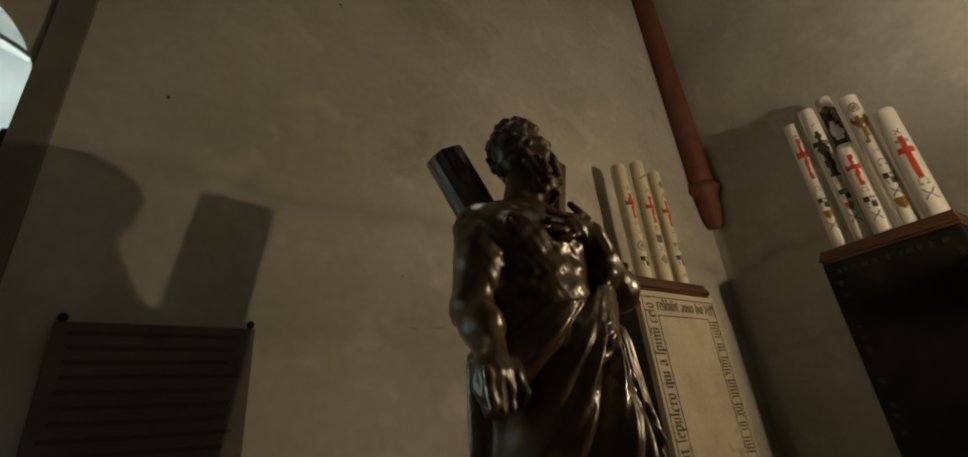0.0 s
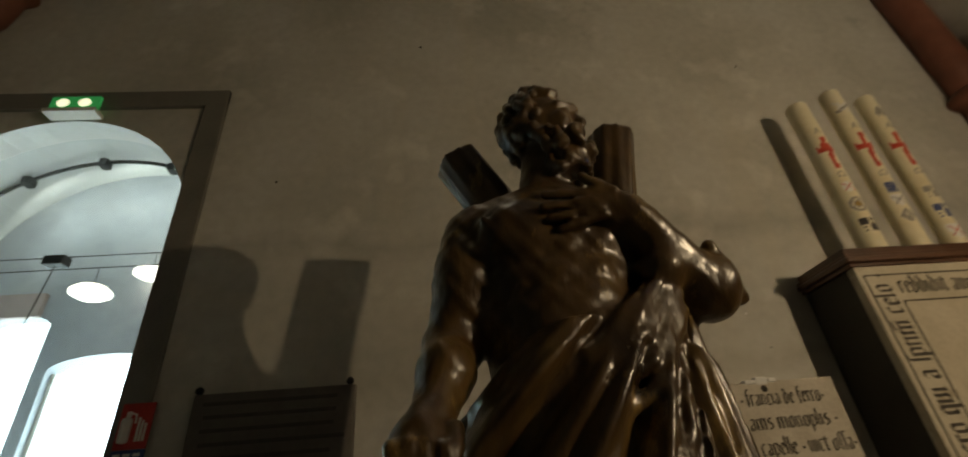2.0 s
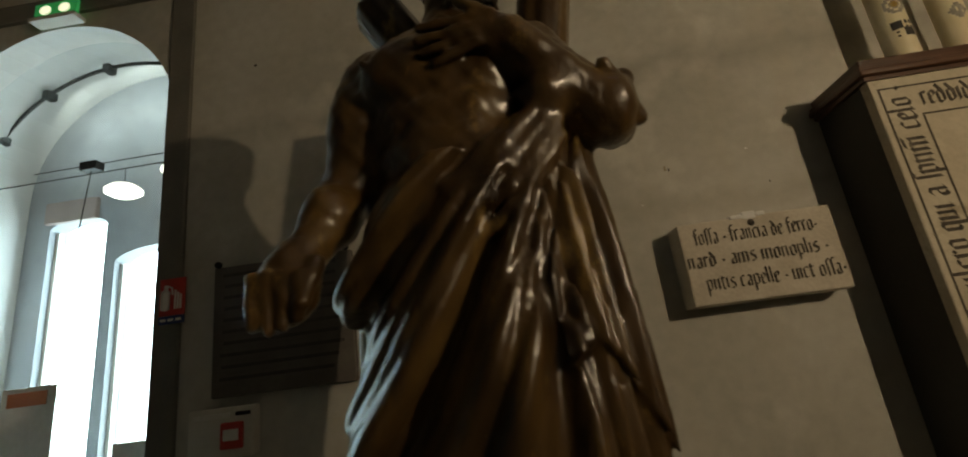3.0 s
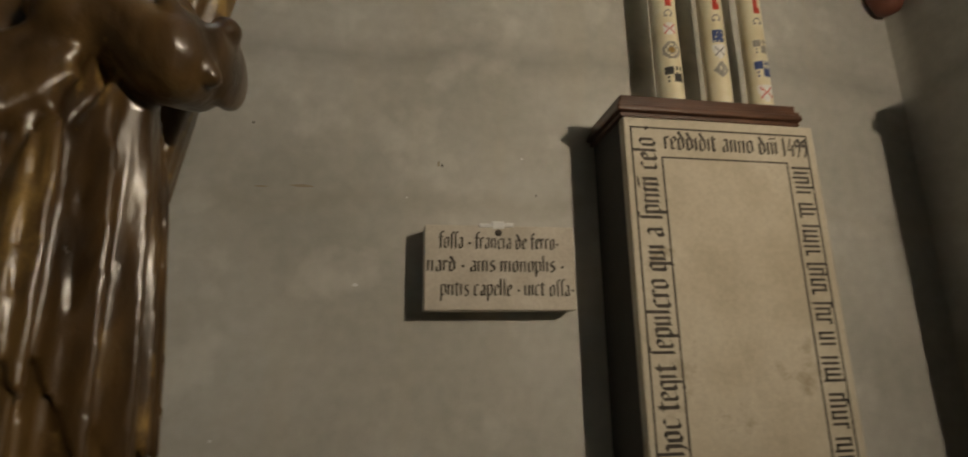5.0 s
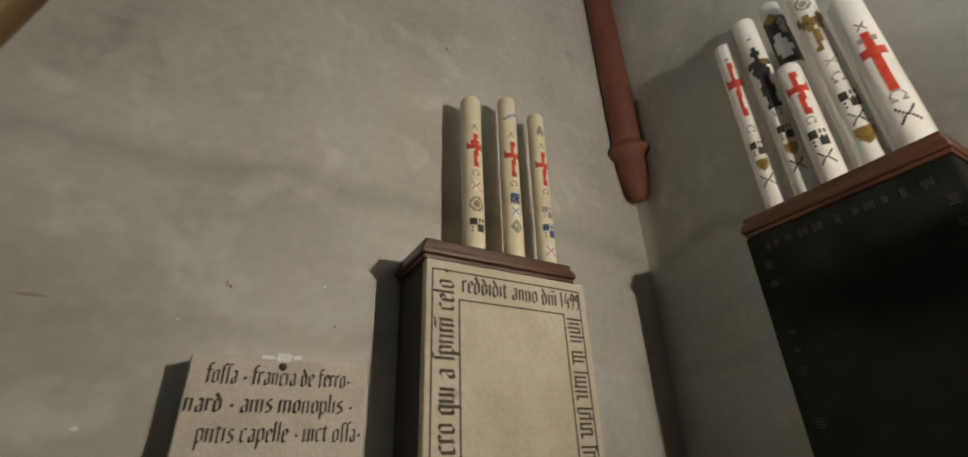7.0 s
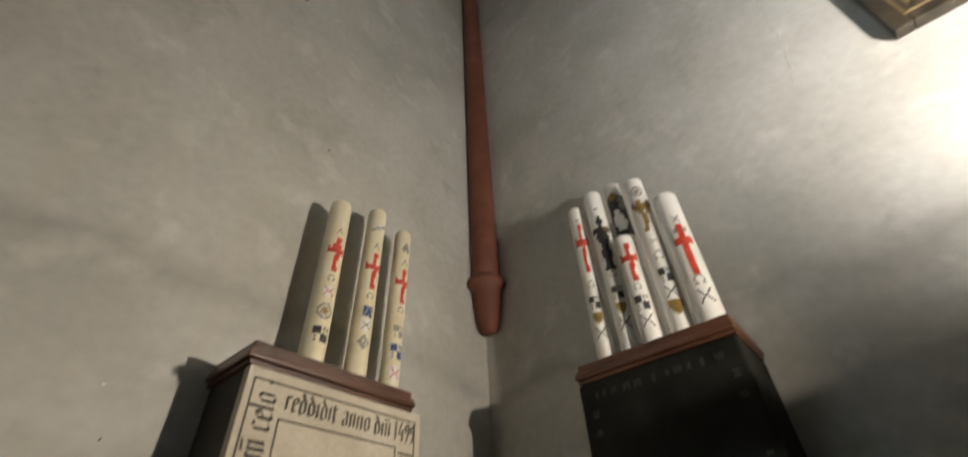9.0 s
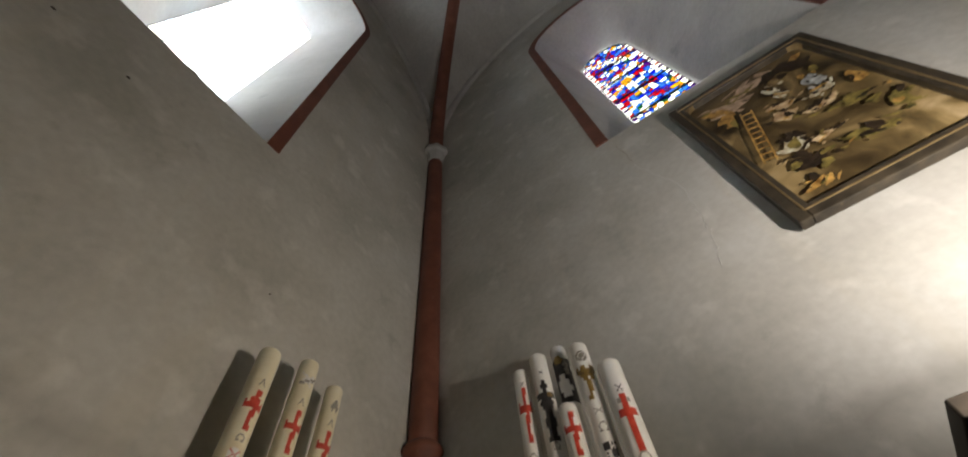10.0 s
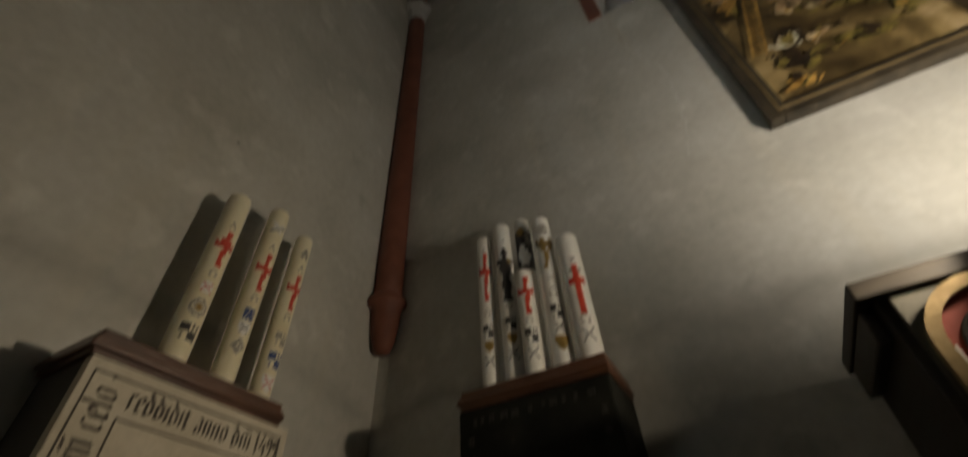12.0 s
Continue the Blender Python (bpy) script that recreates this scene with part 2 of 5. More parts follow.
# ---- building helpers ----
def mesh_of(name, bm, mat, smooth=False):
    me = bpy.data.meshes.new(name)
    bmesh.ops.recalc_face_normals(bm, faces=bm.faces)
    bm.to_mesh(me)
    bm.free()
    me.materials.append(mat)
    if smooth:
        me.shade_smooth()
    return me


def part(name, bm, mat, parent=None, label="", smooth=False):
    ob = new(name, mesh_of(name, bm, mat, smooth))
    if parent:
        ob.parent = parent
    if label:
        ob["label"] = label
    return ob


def setting(name, bm, mat, label="", smooth=False):
    return tagged(part(name, bm, mat, None, label, smooth), kind="structure")


def thing(name, label, category, group="", at=(0, 0, 0)):
    ob = new(name)
    ob.empty_display_size = 0.1
    ob.location = at
    return tagged(ob, label, category, group)


def box(lo, hi, bevel=0.0, bm=None, segments=2):
    own = bmesh.new()
    bmesh.ops.create_cube(own, size=1.0)
    for v in own.verts:
        v.co = Vector([lo[i] + (hi[i] - lo[i]) * (v.co[i] + 0.5) for i in range(3)])
    if bevel:
        bmesh.ops.bevel(own, geom=own.edges[:], offset=bevel, segments=segments, affect="EDGES", profile=0.6)
    return merge(bm, own)


def merge(bm, own):
    if bm is None:
        return own
    me = bpy.data.meshes.new("tmp")
    own.to_mesh(me)
    own.free()
    bm.from_mesh(me)
    bpy.data.meshes.remove(me)
    return bm


def turned(profile, centre=(0, 0, 0), sides=28, bm=None, cap=True):
    """A solid of revolution about z: profile rows of (radius, z)."""
    own = bmesh.new()
    rings = []
    for r, z in profile:
        rings.append([own.verts.new((centre[0] + r * math.cos(2 * math.pi * i / sides), centre[1] + r * math.sin(2 * math.pi * i / sides), centre[2] + z)) for i in range(sides)])
    for a, b in zip(rings, rings[1:]):
        for i in range(sides):
            own.faces.new((a[i], a[(i + 1) % sides], b[(i + 1) % sides], b[i]))
    if cap:
        own.faces.new(rings[0][::-1])
        own.faces.new(rings[-1])
    return merge(bm, own)


def sweep(points, section, bm=None, side=(0, 0, 1)):
    """A section (rows of u, v) carried along points; u lies across, along side x tangent; v towards side."""
    own = bmesh.new()
    points = [Vector(p) for p in points]
    rings = []
    for i, p in enumerate(points):
        tan = (points[min(i + 1, len(points) - 1)] - points[max(i - 1, 0)]).normalized()
        s = Vector(side)
        across = s.cross(tan).normalized()
        up = tan.cross(across).normalized()
        rings.append([own.verts.new(p + across * u + up * v) for u, v in section])
    k = len(section)
    for a, b in zip(rings, rings[1:]):
        for i in range(k):
            own.faces.new((a[i], a[(i + 1) % k], b[(i + 1) % k], b[i]))
    own.faces.new(rings[0][::-1])
    own.faces.new(rings[-1])
    return merge(bm, own)


def ring_section(r, k=12, squash=1.0):
    return [(r * math.cos(2 * math.pi * i / k), r * squash * math.sin(2 * math.pi * i / k)) for i in range(k)]


def prism(outline, depth, bm=None):
    """An outline in x, z at y 0, given depth towards +y."""
    own = bmesh.new()
    a = [own.verts.new((x, 0, z)) for x, z in outline]
    b = [own.verts.new((x, depth, z)) for x, z in outline]
    own.faces.new(a)
    own.faces.new(b[::-1])
    for i in range(len(a)):
        j = (i + 1) % len(a)
        own.faces.new((a[i], b[i], b[j], a[j]))
    return merge(bm, own)


def moved(bm, m):
    bmesh.ops.transform(bm, matrix=m, verts=bm.verts[:])
    return bm


# black letter: each character as strokes of a broad nib, on an x-height of 1; a character's width last
MINIM = [(-0.08, 0.86), (0.0, 0.95), (0.0, 0.07), (0.09, 0.15)]
LETTERS = {
    "a": ([[(0.02, 0.84), (0.13, 0.95), (0.3, 0.88), (0.3, 0.07), (0.39, 0.15)], [(0.3, 0.56), (0.02, 0.42), (0.02, 0.12), (0.14, 0.04), (0.3, 0.2)]], 0.56),
    "c": ([[(0.3, 0.88), (0.14, 0.95), (0.0, 0.84), (0.0, 0.14), (0.12, 0.05), (0.3, 0.16)]], 0.48),
    "d": ([[(0.0, 0.84), (0.0, 0.12), (0.15, 0.04), (0.32, 0.16), (0.32, 0.74), (0.15, 0.95), (0.0, 0.84)], [(0.32, 0.74), (0.02, 1.32)]], 0.58),
    "e": ([[(0.3, 0.16), (0.12, 0.05), (0.0, 0.14), (0.0, 0.84), (0.14, 0.95), (0.29, 0.84), (0.27, 0.62), (0.0, 0.5)]], 0.48),
    "f": ([[(0.3, 1.34), (0.16, 1.42), (0.06, 1.28), (0.06, 0.0)], [(-0.08, 0.93), (0.28, 0.93)]], 0.4),
    "g": ([[(0.3, 0.88), (0.12, 0.95), (0.0, 0.84), (0.0, 0.22), (0.12, 0.1), (0.3, 0.22)], [(0.3, 0.93), (0.3, -0.22), (0.12, -0.36), (-0.05, -0.26)]], 0.54),
    "h": ([[(0.0, 1.42), (0.0, 0.0)], [(0.0, 0.82), (0.16, 0.95), (0.32, 0.84), (0.32, 0.12), (0.18, -0.2)]], 0.56),
    "i": ([MINIM], 0.28),
    "l": ([[(0.0, 1.42), (0.0, 0.07), (0.09, 0.15)]], 0.28),
    "m": ([MINIM, [(0.0, 0.84), (0.22, 0.93)], [(x + 0.3, z) for x, z in MINIM], [(0.3, 0.84), (0.52, 0.93)], [(x + 0.6, z) for x, z in MINIM]], 0.9),
    "n": ([MINIM, [(0.0, 0.84), (0.22, 0.93)], [(x + 0.3, z) for x, z in MINIM]], 0.58),
    "o": ([[(0.0, 0.84), (0.0, 0.14), (0.16, 0.04), (0.32, 0.16), (0.32, 0.86), (0.17, 0.95), (0.0, 0.84)]], 0.56),
    "p": ([[(-0.08, 0.86), (0.0, 0.95), (0.0, -0.38)], [(0.0, 0.84), (0.16, 0.95), (0.32, 0.84), (0.32, 0.16), (0.16, 0.05), (0.0, 0.14)]], 0.56),
    "q": ([[(0.3, 0.88), (0.12, 0.95), (0.0, 0.84), (0.0, 0.16), (0.12, 0.05), (0.3, 0.16)], [(0.3, 0.93), (0.3, -0.38)]], 0.54),
    "r": ([MINIM, [(0.0, 0.84), (0.16, 0.95), (0.25, 0.84)]], 0.42),
    "s": ([[(0.29, 0.88), (0.14, 0.95), (0.02, 0.82), (0.05, 0.6), (0.27, 0.44), (0.29, 0.16), (0.15, 0.05), (0.0, 0.12)]], 0.5),
    "\u017f": ([[(0.3, 1.34), (0.16, 1.42), (0.06, 1.28), (0.06, 0.0)]], 0.34),
    "t": ([[(0.05, 1.14), (0.05, 0.13), (0.15, 0.05), (0.26, 0.14)], [(-0.08, 0.93), (0.25, 0.93)]], 0.42),
    "u": ([MINIM, [(0.06, 0.1), (0.3, 0.2)], [(x + 0.3, z) for x, z in MINIM]], 0.58),
    "1": ([[(-0.08, 1.18), (0.0, 1.3), (0.0, 0.0)]], 0.3),
    "4": ([[(0.24, 1.28), (0.0, 0.42), (0.42, 0.42)], [(0.3, 0.78), (0.3, -0.05)]], 0.54),
    "9": ([[(0.3, 0.85), (0.14, 0.7), (0.0, 0.9), (0.08, 1.22), (0.24, 1.28), (0.33, 1.0), (0.26, 0.35), (0.08, -0.05)]], 0.5),
    "\u00b7": ([[(0.02, 0.56), (0.14, 0.42)]], 0.34),
    "\u0304": ([[(-0.72, 1.2), (-0.24, 1.24)]], 0.0),
    " ": ([], 0.3),
}


def nib_strokes(text, height, width, seed=1):
    """A bmesh of black letter words in x, z facing -y: an x-height, fitted to a width, each stroke slightly uneven."""
    bm, pen, rnd = bmesh.new(), 0.0, random.Random(seed)
    nib = Vector((0.075, 0.062))
    for ch in text:
        strokes_of, advance = LETTERS[ch]
        for path in strokes_of:
            shake = Vector((rnd.uniform(-0.015, 0.015), rnd.uniform(-0.03, 0.03)))
            thick = nib * rnd.uniform(0.85, 1.15)
            for a, b in zip(path, path[1:]):
                p, q = Vector(a) + shake + Vector((pen, 0)), Vector(b) + shake + Vector((pen, 0))
                lift = rnd.uniform(0.0012, 0.0022)
                front = [bm.verts.new((v.x, -lift, v.y)) for v in (p - thick, p + thick, q + thick, q - thick)]
                back = [bm.verts.new((v.co.x, 0.002, v.co.z)) for v in front]
                bm.faces.new(front)
                for i in range(4):
                    bm.faces.new((front[i], back[i], back[(i + 1) % 4], front[(i + 1) % 4]))
        pen += advance
    k = width / (pen - 0.2)
    for v in bm.verts:
        v.co.x, v.co.z = v.co.x * k, v.co.z * height
    return bm


# ---- the setting ----
def arch_line(u0, u1, zb, spring, rise, k=24):
    """The outline of an opening: sill left, up, over the arch, down, sill right."""
    c, h = (u0 + u1) / 2, (u1 - u0) / 2
    pts = [(u0, zb)]
    for i in range(k + 1):
        a = math.pi * (1 - i / k)
        pts.append((c + h * math.cos(a), spring + rise * math.sin(a)))
    pts.append((u1, zb))
    return pts


def wall_face(place, u0, u1, z0, z1, openings, bm, cell=None):
    """One face of a wall; openings are outlines of arch_line, laid side by side."""
    u = u0
    for line in sorted(openings, key=lambda o: o[0][0]):
        a, b, zb = line[0][0], line[-1][0], line[0][1]
        bm.faces.new([bm.verts.new(place(*p)) for p in ((u, z0), (a, z0), (a, z1), (u, z1))])
        if zb > z0:
            bm.faces.new([bm.verts.new(place(*p)) for p in ((a, z0), (b, z0), (b, zb), (a, zb))])
        for p, q in zip(line[1:], line[2:-1]):
            bm.faces.new([bm.verts.new(place(*r)) for r in (p, q, (q[0], z1), (p[0], z1))])
        u = b
    bm.faces.new([bm.verts.new(place(*p)) for p in ((u, z0), (u1, z0), (u1, z1), (u, z1))])
    return bm


def reveal(front, back, place_f, place_b, closed=True):
    bm = bmesh.new()
    a, b = [bm.verts.new(place_f(*p)) for p in front], [bm.verts.new(place_b(*p)) for p in back]
    for i in range(len(a) - (0 if closed else 1)):
        j = (i + 1) % len(a)
        bm.faces.new((a[i], a[j], b[j], b[i]))
    return bm


TOP = 12.7
on_a = lambda u, z: (u, YA, z)
behind_a = lambda u, z: (u, YA + THICK, z)
on_b = lambda u, z: (XR, u, z)
behind_b = lambda u, z: (XR + THICK, u, z)
DOOR = arch_line(-1.40, -0.10, 0.0, 2.74, 0.63)
DOOR_BACK = arch_line(-1.66, 0.15, 0.0, 2.80, 0.80)
W1, W1_BACK = arch_line(0.59, 2.37, 4.935, 9.85, 0.85), arch_line(1.05, 1.93, 5.9, 10.2, 0.32)
W2, W2_BACK = arch_line(-1.715, 0.29, 5.655, 9.85, 0.9), arch_line(-1.075, -0.215, 6.8, 9.95, 0.5)

bm = wall_face(on_a, XL - 0.9, XR + 0.01, 0, TOP, [DOOR, W1], bmesh.new())
wall_face(behind_a, XL - 0.9, XR + 0.9, 0, TOP, [DOOR_BACK, W1_BACK], bm)
setting("wall_north", bm, PLASTER, "grey limewashed plaster wall, stained and patched")
bm = wall_face(on_b, YB, YA, 0, TOP, [W2], bmesh.new())
wall_face(behind_b, YB - 0.9, YA + 0.9, 0, TOP, [W2_BACK], bm)
setting("wall_east", bm, PLASTER, "grey limewashed plaster wall, stained and patched")
# two added walls out of view close the room; dark colour keeps fill low
setting("wall_south", box((XL - 0.9, YB - 0.9, 0), (XR + 0.9, YB, TOP)), UNSEEN_DARK, "plain unseen plaster wall, coloured dark to cut bounced light")
setting("wall_west", box((XL - 0.9, YB, 0), (XL, YA, TOP)), UNSEEN_DARK, "plain unseen plaster wall, coloured dark to cut bounced light")
setting("window_reveal_1", reveal(W1, W1_BACK, on_a, behind_a), REVEAL, "splayed white plaster window reveal")
setting("window_reveal_2", reveal(W2, W2_BACK, on_b, behind_b), VAULT, "splayed white plaster window reveal")
setting("door_reveal", reveal(DOOR, DOOR_BACK, on_a, behind_a, False), PLASTER_WHITE, "pale plaster door reveal")


def band(line, width, place, out, mat, name, label, inner=0.0):
    """A painted band round an opening, outside its line, a few millimetres proud."""
    c = (line[0][0] + line[-1][0]) / 2
    bm = bmesh.new()
    rows = []
    k = len(line)
    for i, (u, z) in enumerate(line):
        p, q = line[max(i - 1, 0)], line[min(i + 1, k - 1)]
        if i == 0:
            p = (u, z - 1)
        if i == k - 1:
            q = (u, z - 1)
        t = Vector((q[0] - p[0], q[1] - p[1])).normalized()
        nrm = Vector((-t.y, t.x))
        rows.append(((u - nrm.x * inner, z - nrm.y * inner), (u + nrm.x * width, z + nrm.y * width)))
    lift = Vector(out) * 0.012
    for (a, b), (d, e) in zip(rows, rows[1:]):
        q = [Vector(place(*p)) for p in (a, b, e, d)]
        vs = [bm.verts.new(v + lift) for v in q]
        vb = [bm.verts.new(v - lift) for v in q]
        bm.faces.new(vs)
        for i in range(4):
            j = (i + 1) % 4
            bm.faces.new((vs[i], vb[i], vb[j], vs[j]))
    return setting(name, bm, mat, label)


band(W1, 0.11, on_a, (0, -1, 0), OXIDE, "window_trim_1", "oxide red painted band round a window")
band(W2, 0.125, on_b, (-1, 0, 0), OXIDE, "window_trim_2", "oxide red painted band round a window")
# the square label band round the doorway
bm = box((-0.125, YA - 0.02, 0), (-0.012, YA + 0.02, 3.545), 0.006)
box((-1.5, YA - 0.022, 3.44), (-0.012, YA + 0.02, 3.55), 0.006, bm)
setting("door_trim", bm, GREYBAND, "dark grey painted band framing the doorway")


# floor: slabs are laid at the end of the file
setting("floor", box((XL - 1.5, YB - 0.9, -0.2), (XR + 0.9, 9.5, -0.02)), FLOORSTONE, "worn stone floor")


# vault: two crossing barrels
def h_across(d, half):
    return SPRING + RISE * math.sqrt(max(0.0, 1 - (d / half) ** 2))


HX, HY = (XR - XL) / 2 + 0.004, (YA - YB) / 2 + 0.004
bm = bmesh.new()
N = 64
us = [0.5 - 0.5 * math.cos(math.pi * i / N) for i in range(N + 1)]
grid = [[bm.verts.new((XL + (XR - XL) * a, YB + (YA - YB) * b, max(h_across(XL + (XR - XL) * a - XC, HX), h_across(YB + (YA - YB) * b - YC, HY)))) for b in us] for a in us]
for i in range(N):
    for j in range(N):
        bm.faces.new((grid[i][j], grid[i + 1][j], grid[i + 1][j + 1], grid[i][j + 1]))
vault = setting("ceiling", bm, VAULT, "grey plastered groin vault")
setting("roof_deck", box((XL - 0.9, YB - 0.9, 12.75), (XR + 0.9, YA + 0.9, 13.0)), PLASTER, "plain deck over the vault")

# ribs and wall arches
RIB = [(-0.11, 0.02), (-0.11, -0.05), (-0.05, -0.12), (0.05, -0.12), (0.11, -0.05), (0.11, 0.02)]
for sx, sy in ((1, 1), (-1, -1), (1, -1), (-1, 1)):
    pts = [(XC + sx * HX * math.sin(a) * 0.985, YC + sy * HY * math.sin(a) * 0.985, SPRING + RISE * math.cos(a) - 0.01) for a in [math.pi / 2 * i / 36 for i in range(37)]]
    setting("vault_rib", sweep(pts, RIB), OXIDE, "oxide red painted diagonal vault rib", True)
SMALL = [(-0.05, 0.05), (-0.05, -0.02), (-0.015, -0.05), (0.015, -0.05), (0.05, -0.02), (0.05, 0.05)]
arc = [math.pi * i / 60 for i in range(61)]
setting("wall_arch", sweep([(XR - 0.04, YC - HY * 0.985 * math.cos(a), SPRING + RISE * 0.985 * math.sin(a)) for a in arc], SMALL, None, (1, 0, 0)), VAULT, "moulded plaster wall arch")
setting("wall_arch", sweep([(XC - HX * 0.985 * math.cos(a), YA - 0.04, SPRING + RISE * 0.985 * math.sin(a)) for a in arc], SMALL, None, (0, 1, 0)), VAULT, "moulded plaster wall arch")


def shaft(x, y, low, label):
    t = tagged(thing("wall_shaft", label, "column", "vaulting shafts", (x, y, low)), kind="structure")
    part("shaft", turned([(0.098, 0.4), (0.1, 0.6), (0.1, SPRING - 0.35 - low), (0.1, SPRING - 0.3 - low)]), OXIDE, t, "", True)
    part("corbel", turned([(0.015, 0.0), (0.05, 0.012), (0.064, 0.05), (0.078, 0.1), (0.094, 0.22), (0.1, 0.31), (0.132, 0.33), (0.142, 0.355), (0.132, 0.385), (0.112, 0.4), (0.1, 0.42)]), OXIDE, t, "tapered corbel at the foot", True)
    z = SPRING - 0.3 - low
    part("capital", turned([(0.1, z - 0.02), (0.125, z), (0.125, z + 0.03), (0.11, z + 0.05), (0.16, z + 0.2), (0.2, z + 0.23), (0.2, z + 0.32), (0.15, z + 0.34)], sides=8), VAULT, t, "grey moulded capital")
    return t


shaft(XR - 0.055, YA - 0.07, 2.965, "oxide red round wall shaft on a corbel in the corner")
shaft(XL + 0.1, YA - 0.1, 3.95, "oxide red round wall shaft on a corbel beside the doorway")
shaft(XR - 0.1, YB + 0.1, 3.09, "oxide red round wall shaft in the far corner")


# ---- the carved saint ----
def saint():
    """A distance field of rounded limbs and cloth, turned into one skin."""
    h = 0.0062
    lo, hi = np.array([0.86, 1.06, 0.70]), np.array([1.80, 1.80, 2.56])
    dims = np.ceil((hi - lo) / h).astype(int)
    axes = [lo[i] + h * np.arange(dims[i]) for i in range(3)]
    X, Y, Z = (a.astype(np.float32) for a in np.meshgrid(*axes, indexing="ij"))

    def ball(c, r):
        r = np.array(r if isinstance(r, tuple) else (r, r, r), dtype=np.float32)
        k = np.sqrt(((X - c[0]) / r[0]) ** 2 + ((Y - c[1]) / r[1]) ** 2 + ((Z - c[2]) / r[2]) ** 2)
        return (k - 1) * float(r.min())

    def limb(a, b, ra, rb):
        a, b = np.array(a, dtype=np.float32), np.array(b, dtype=np.float32)
        d = b - a
        t = np.clip(((X - a[0]) * d[0] + (Y - a[1]) * d[1] + (Z - a[2]) * d[2]) / float(d @ d), 0, 1)
        return np.sqrt((X - a[0] - t * d[0]) ** 2 + (Y - a[1] - t * d[1]) ** 2 + (Z - a[2] - t * d[2]) ** 2) - (ra + (rb - ra) * t)

    def log(a, b, r):
        a, b = np.array(a, dtype=np.float32), np.array(b, dtype=np.float32)
        d = b - a
        ln = float(np.sqrt(d @ d))
        d = d / ln
        s = (X - a[0]) * d[0] + (Y - a[1]) * d[1] + (Z - a[2]) * d[2]
        px, py, pz = X - a[0] - s * d[0], Y - a[1] - s * d[1], Z - a[2] - s * d[2]
        ang = np.arctan2(py, px)
        rad = np.sqrt(px * px + py * py + pz * pz) - r - 0.003 * np.sin(5 * ang + 6 * s) - 0.002 * np.sin(11 * ang)
        return np.maximum(rad, np.maximum(-s, s - ln))

    def soft(a, b, k=0.03):
        t = np.clip(0.5 + 0.5 * (b - a) / k, 0, 1)
        return b + (a - b) * t - k * t * (1 - t)

    # trunk
    f = ball((1.305, 1.425, 1.96), (0.185, 0.125, 0.20))
    f = soft(f, ball((1.30, 1.415, 1.76), (0.155, 0.115, 0.21)), 0.06)
    for x in (1.225, 1.375):
        f = soft(f, ball((x, 1.335, 2.0), (0.085, 0.045, 0.065)), 0.035)
    f = soft(f, ball((1.30, 1.33, 1.80), (0.085, 0.05, 0.12)), 0.05)
    for k, z in enumerate((1.74, 1.80, 1.86)):
        for x in (1.262, 1.34):
            f = soft(f, ball((x, 1.292 + 0.006 * k, z), (0.036, 0.022, 0.027)), 0.014)
    f = soft(f, limb((1.17, 1.37, 1.93), (1.25, 1.318, 1.90), 0.012, 0.014), 0.03)
    f = soft(f, limb((1.43, 1.37, 1.93), (1.35, 1.318, 1.90), 0.012, 0.014), 0.03)
    # ribs and belly folds, shallow
    f = f + 0.003 * np.sin(Z * 95) * np.clip(1 - np.abs(Z - 1.88) / 0.14, 0, 1) * (Y < 1.42)
    # shoulders and neck
    f = soft(f, limb((1.15, 1.44, 2.045), (1.46, 1.44, 2.06), 0.075, 0.075), 0.05)
    f = soft(f, limb((1.30, 1.44, 2.10), (1.322, 1.432, 2.26), 0.062, 0.052), 0.03)
    # the hanging arm
    f = soft(f, limb((1.135, 1.435, 2.03), (1.075, 1.41, 1.80), 0.066, 0.052), 0.03)
    f = soft(f, ball((1.105, 1.40, 1.93), (0.055, 0.06, 0.1)), 0.03)
    f = soft(f, limb((1.075, 1.41, 1.80), (1.042, 1.29, 1.665), 0.054, 0.036), 0.02)
    f = soft(f, ball((1.065, 1.35, 1.745), (0.05, 0.06, 0.055)), 0.02)
    f = soft(f, ball((1.024, 1.268, 1.612), (0.050, 0.042, 0.064)), 0.015)
    for i in range(4):
        f = soft(f, limb((0.986 + 0.0235 * i, 1.232, 1.622 - 0.004 * abs(i - 1)), (0.99 + 0.022 * i, 1.228, 1.54 + 0.007 * abs(i - 1)), 0.0135, 0.010), 0.007)
    f = soft(f, limb((1.074, 1.258, 1.64), (1.066, 1.222, 1.575), 0.015, 0.0125), 0.006)
    # the arm folded on the breast
    f = soft(f, limb((1.475, 1.43, 2.045), (1.585, 1.37, 1.875), 0.066, 0.058), 0.03)
    f = soft(f, limb((1.575, 1.36, 1.868), (1.435, 1.285, 2.005), 0.057, 0.036), 0.02)
    f = soft(f, ball((1.392, 1.278, 2.025), (0.045, 0.024, 0.036)), 0.02)
    for i, (dx, dz) in enumerate(((-0.112, 0.022), (-0.118, 0.0), (-0.11, -0.021), (-0.092, -0.04))):
        f = soft(f, limb((1.372, 1.268, 2.047 - 0.017 * i), (1.38 + dx, 1.281, 2.026 + 1.25 * dz), 0.0115, 0.009), 0.002)
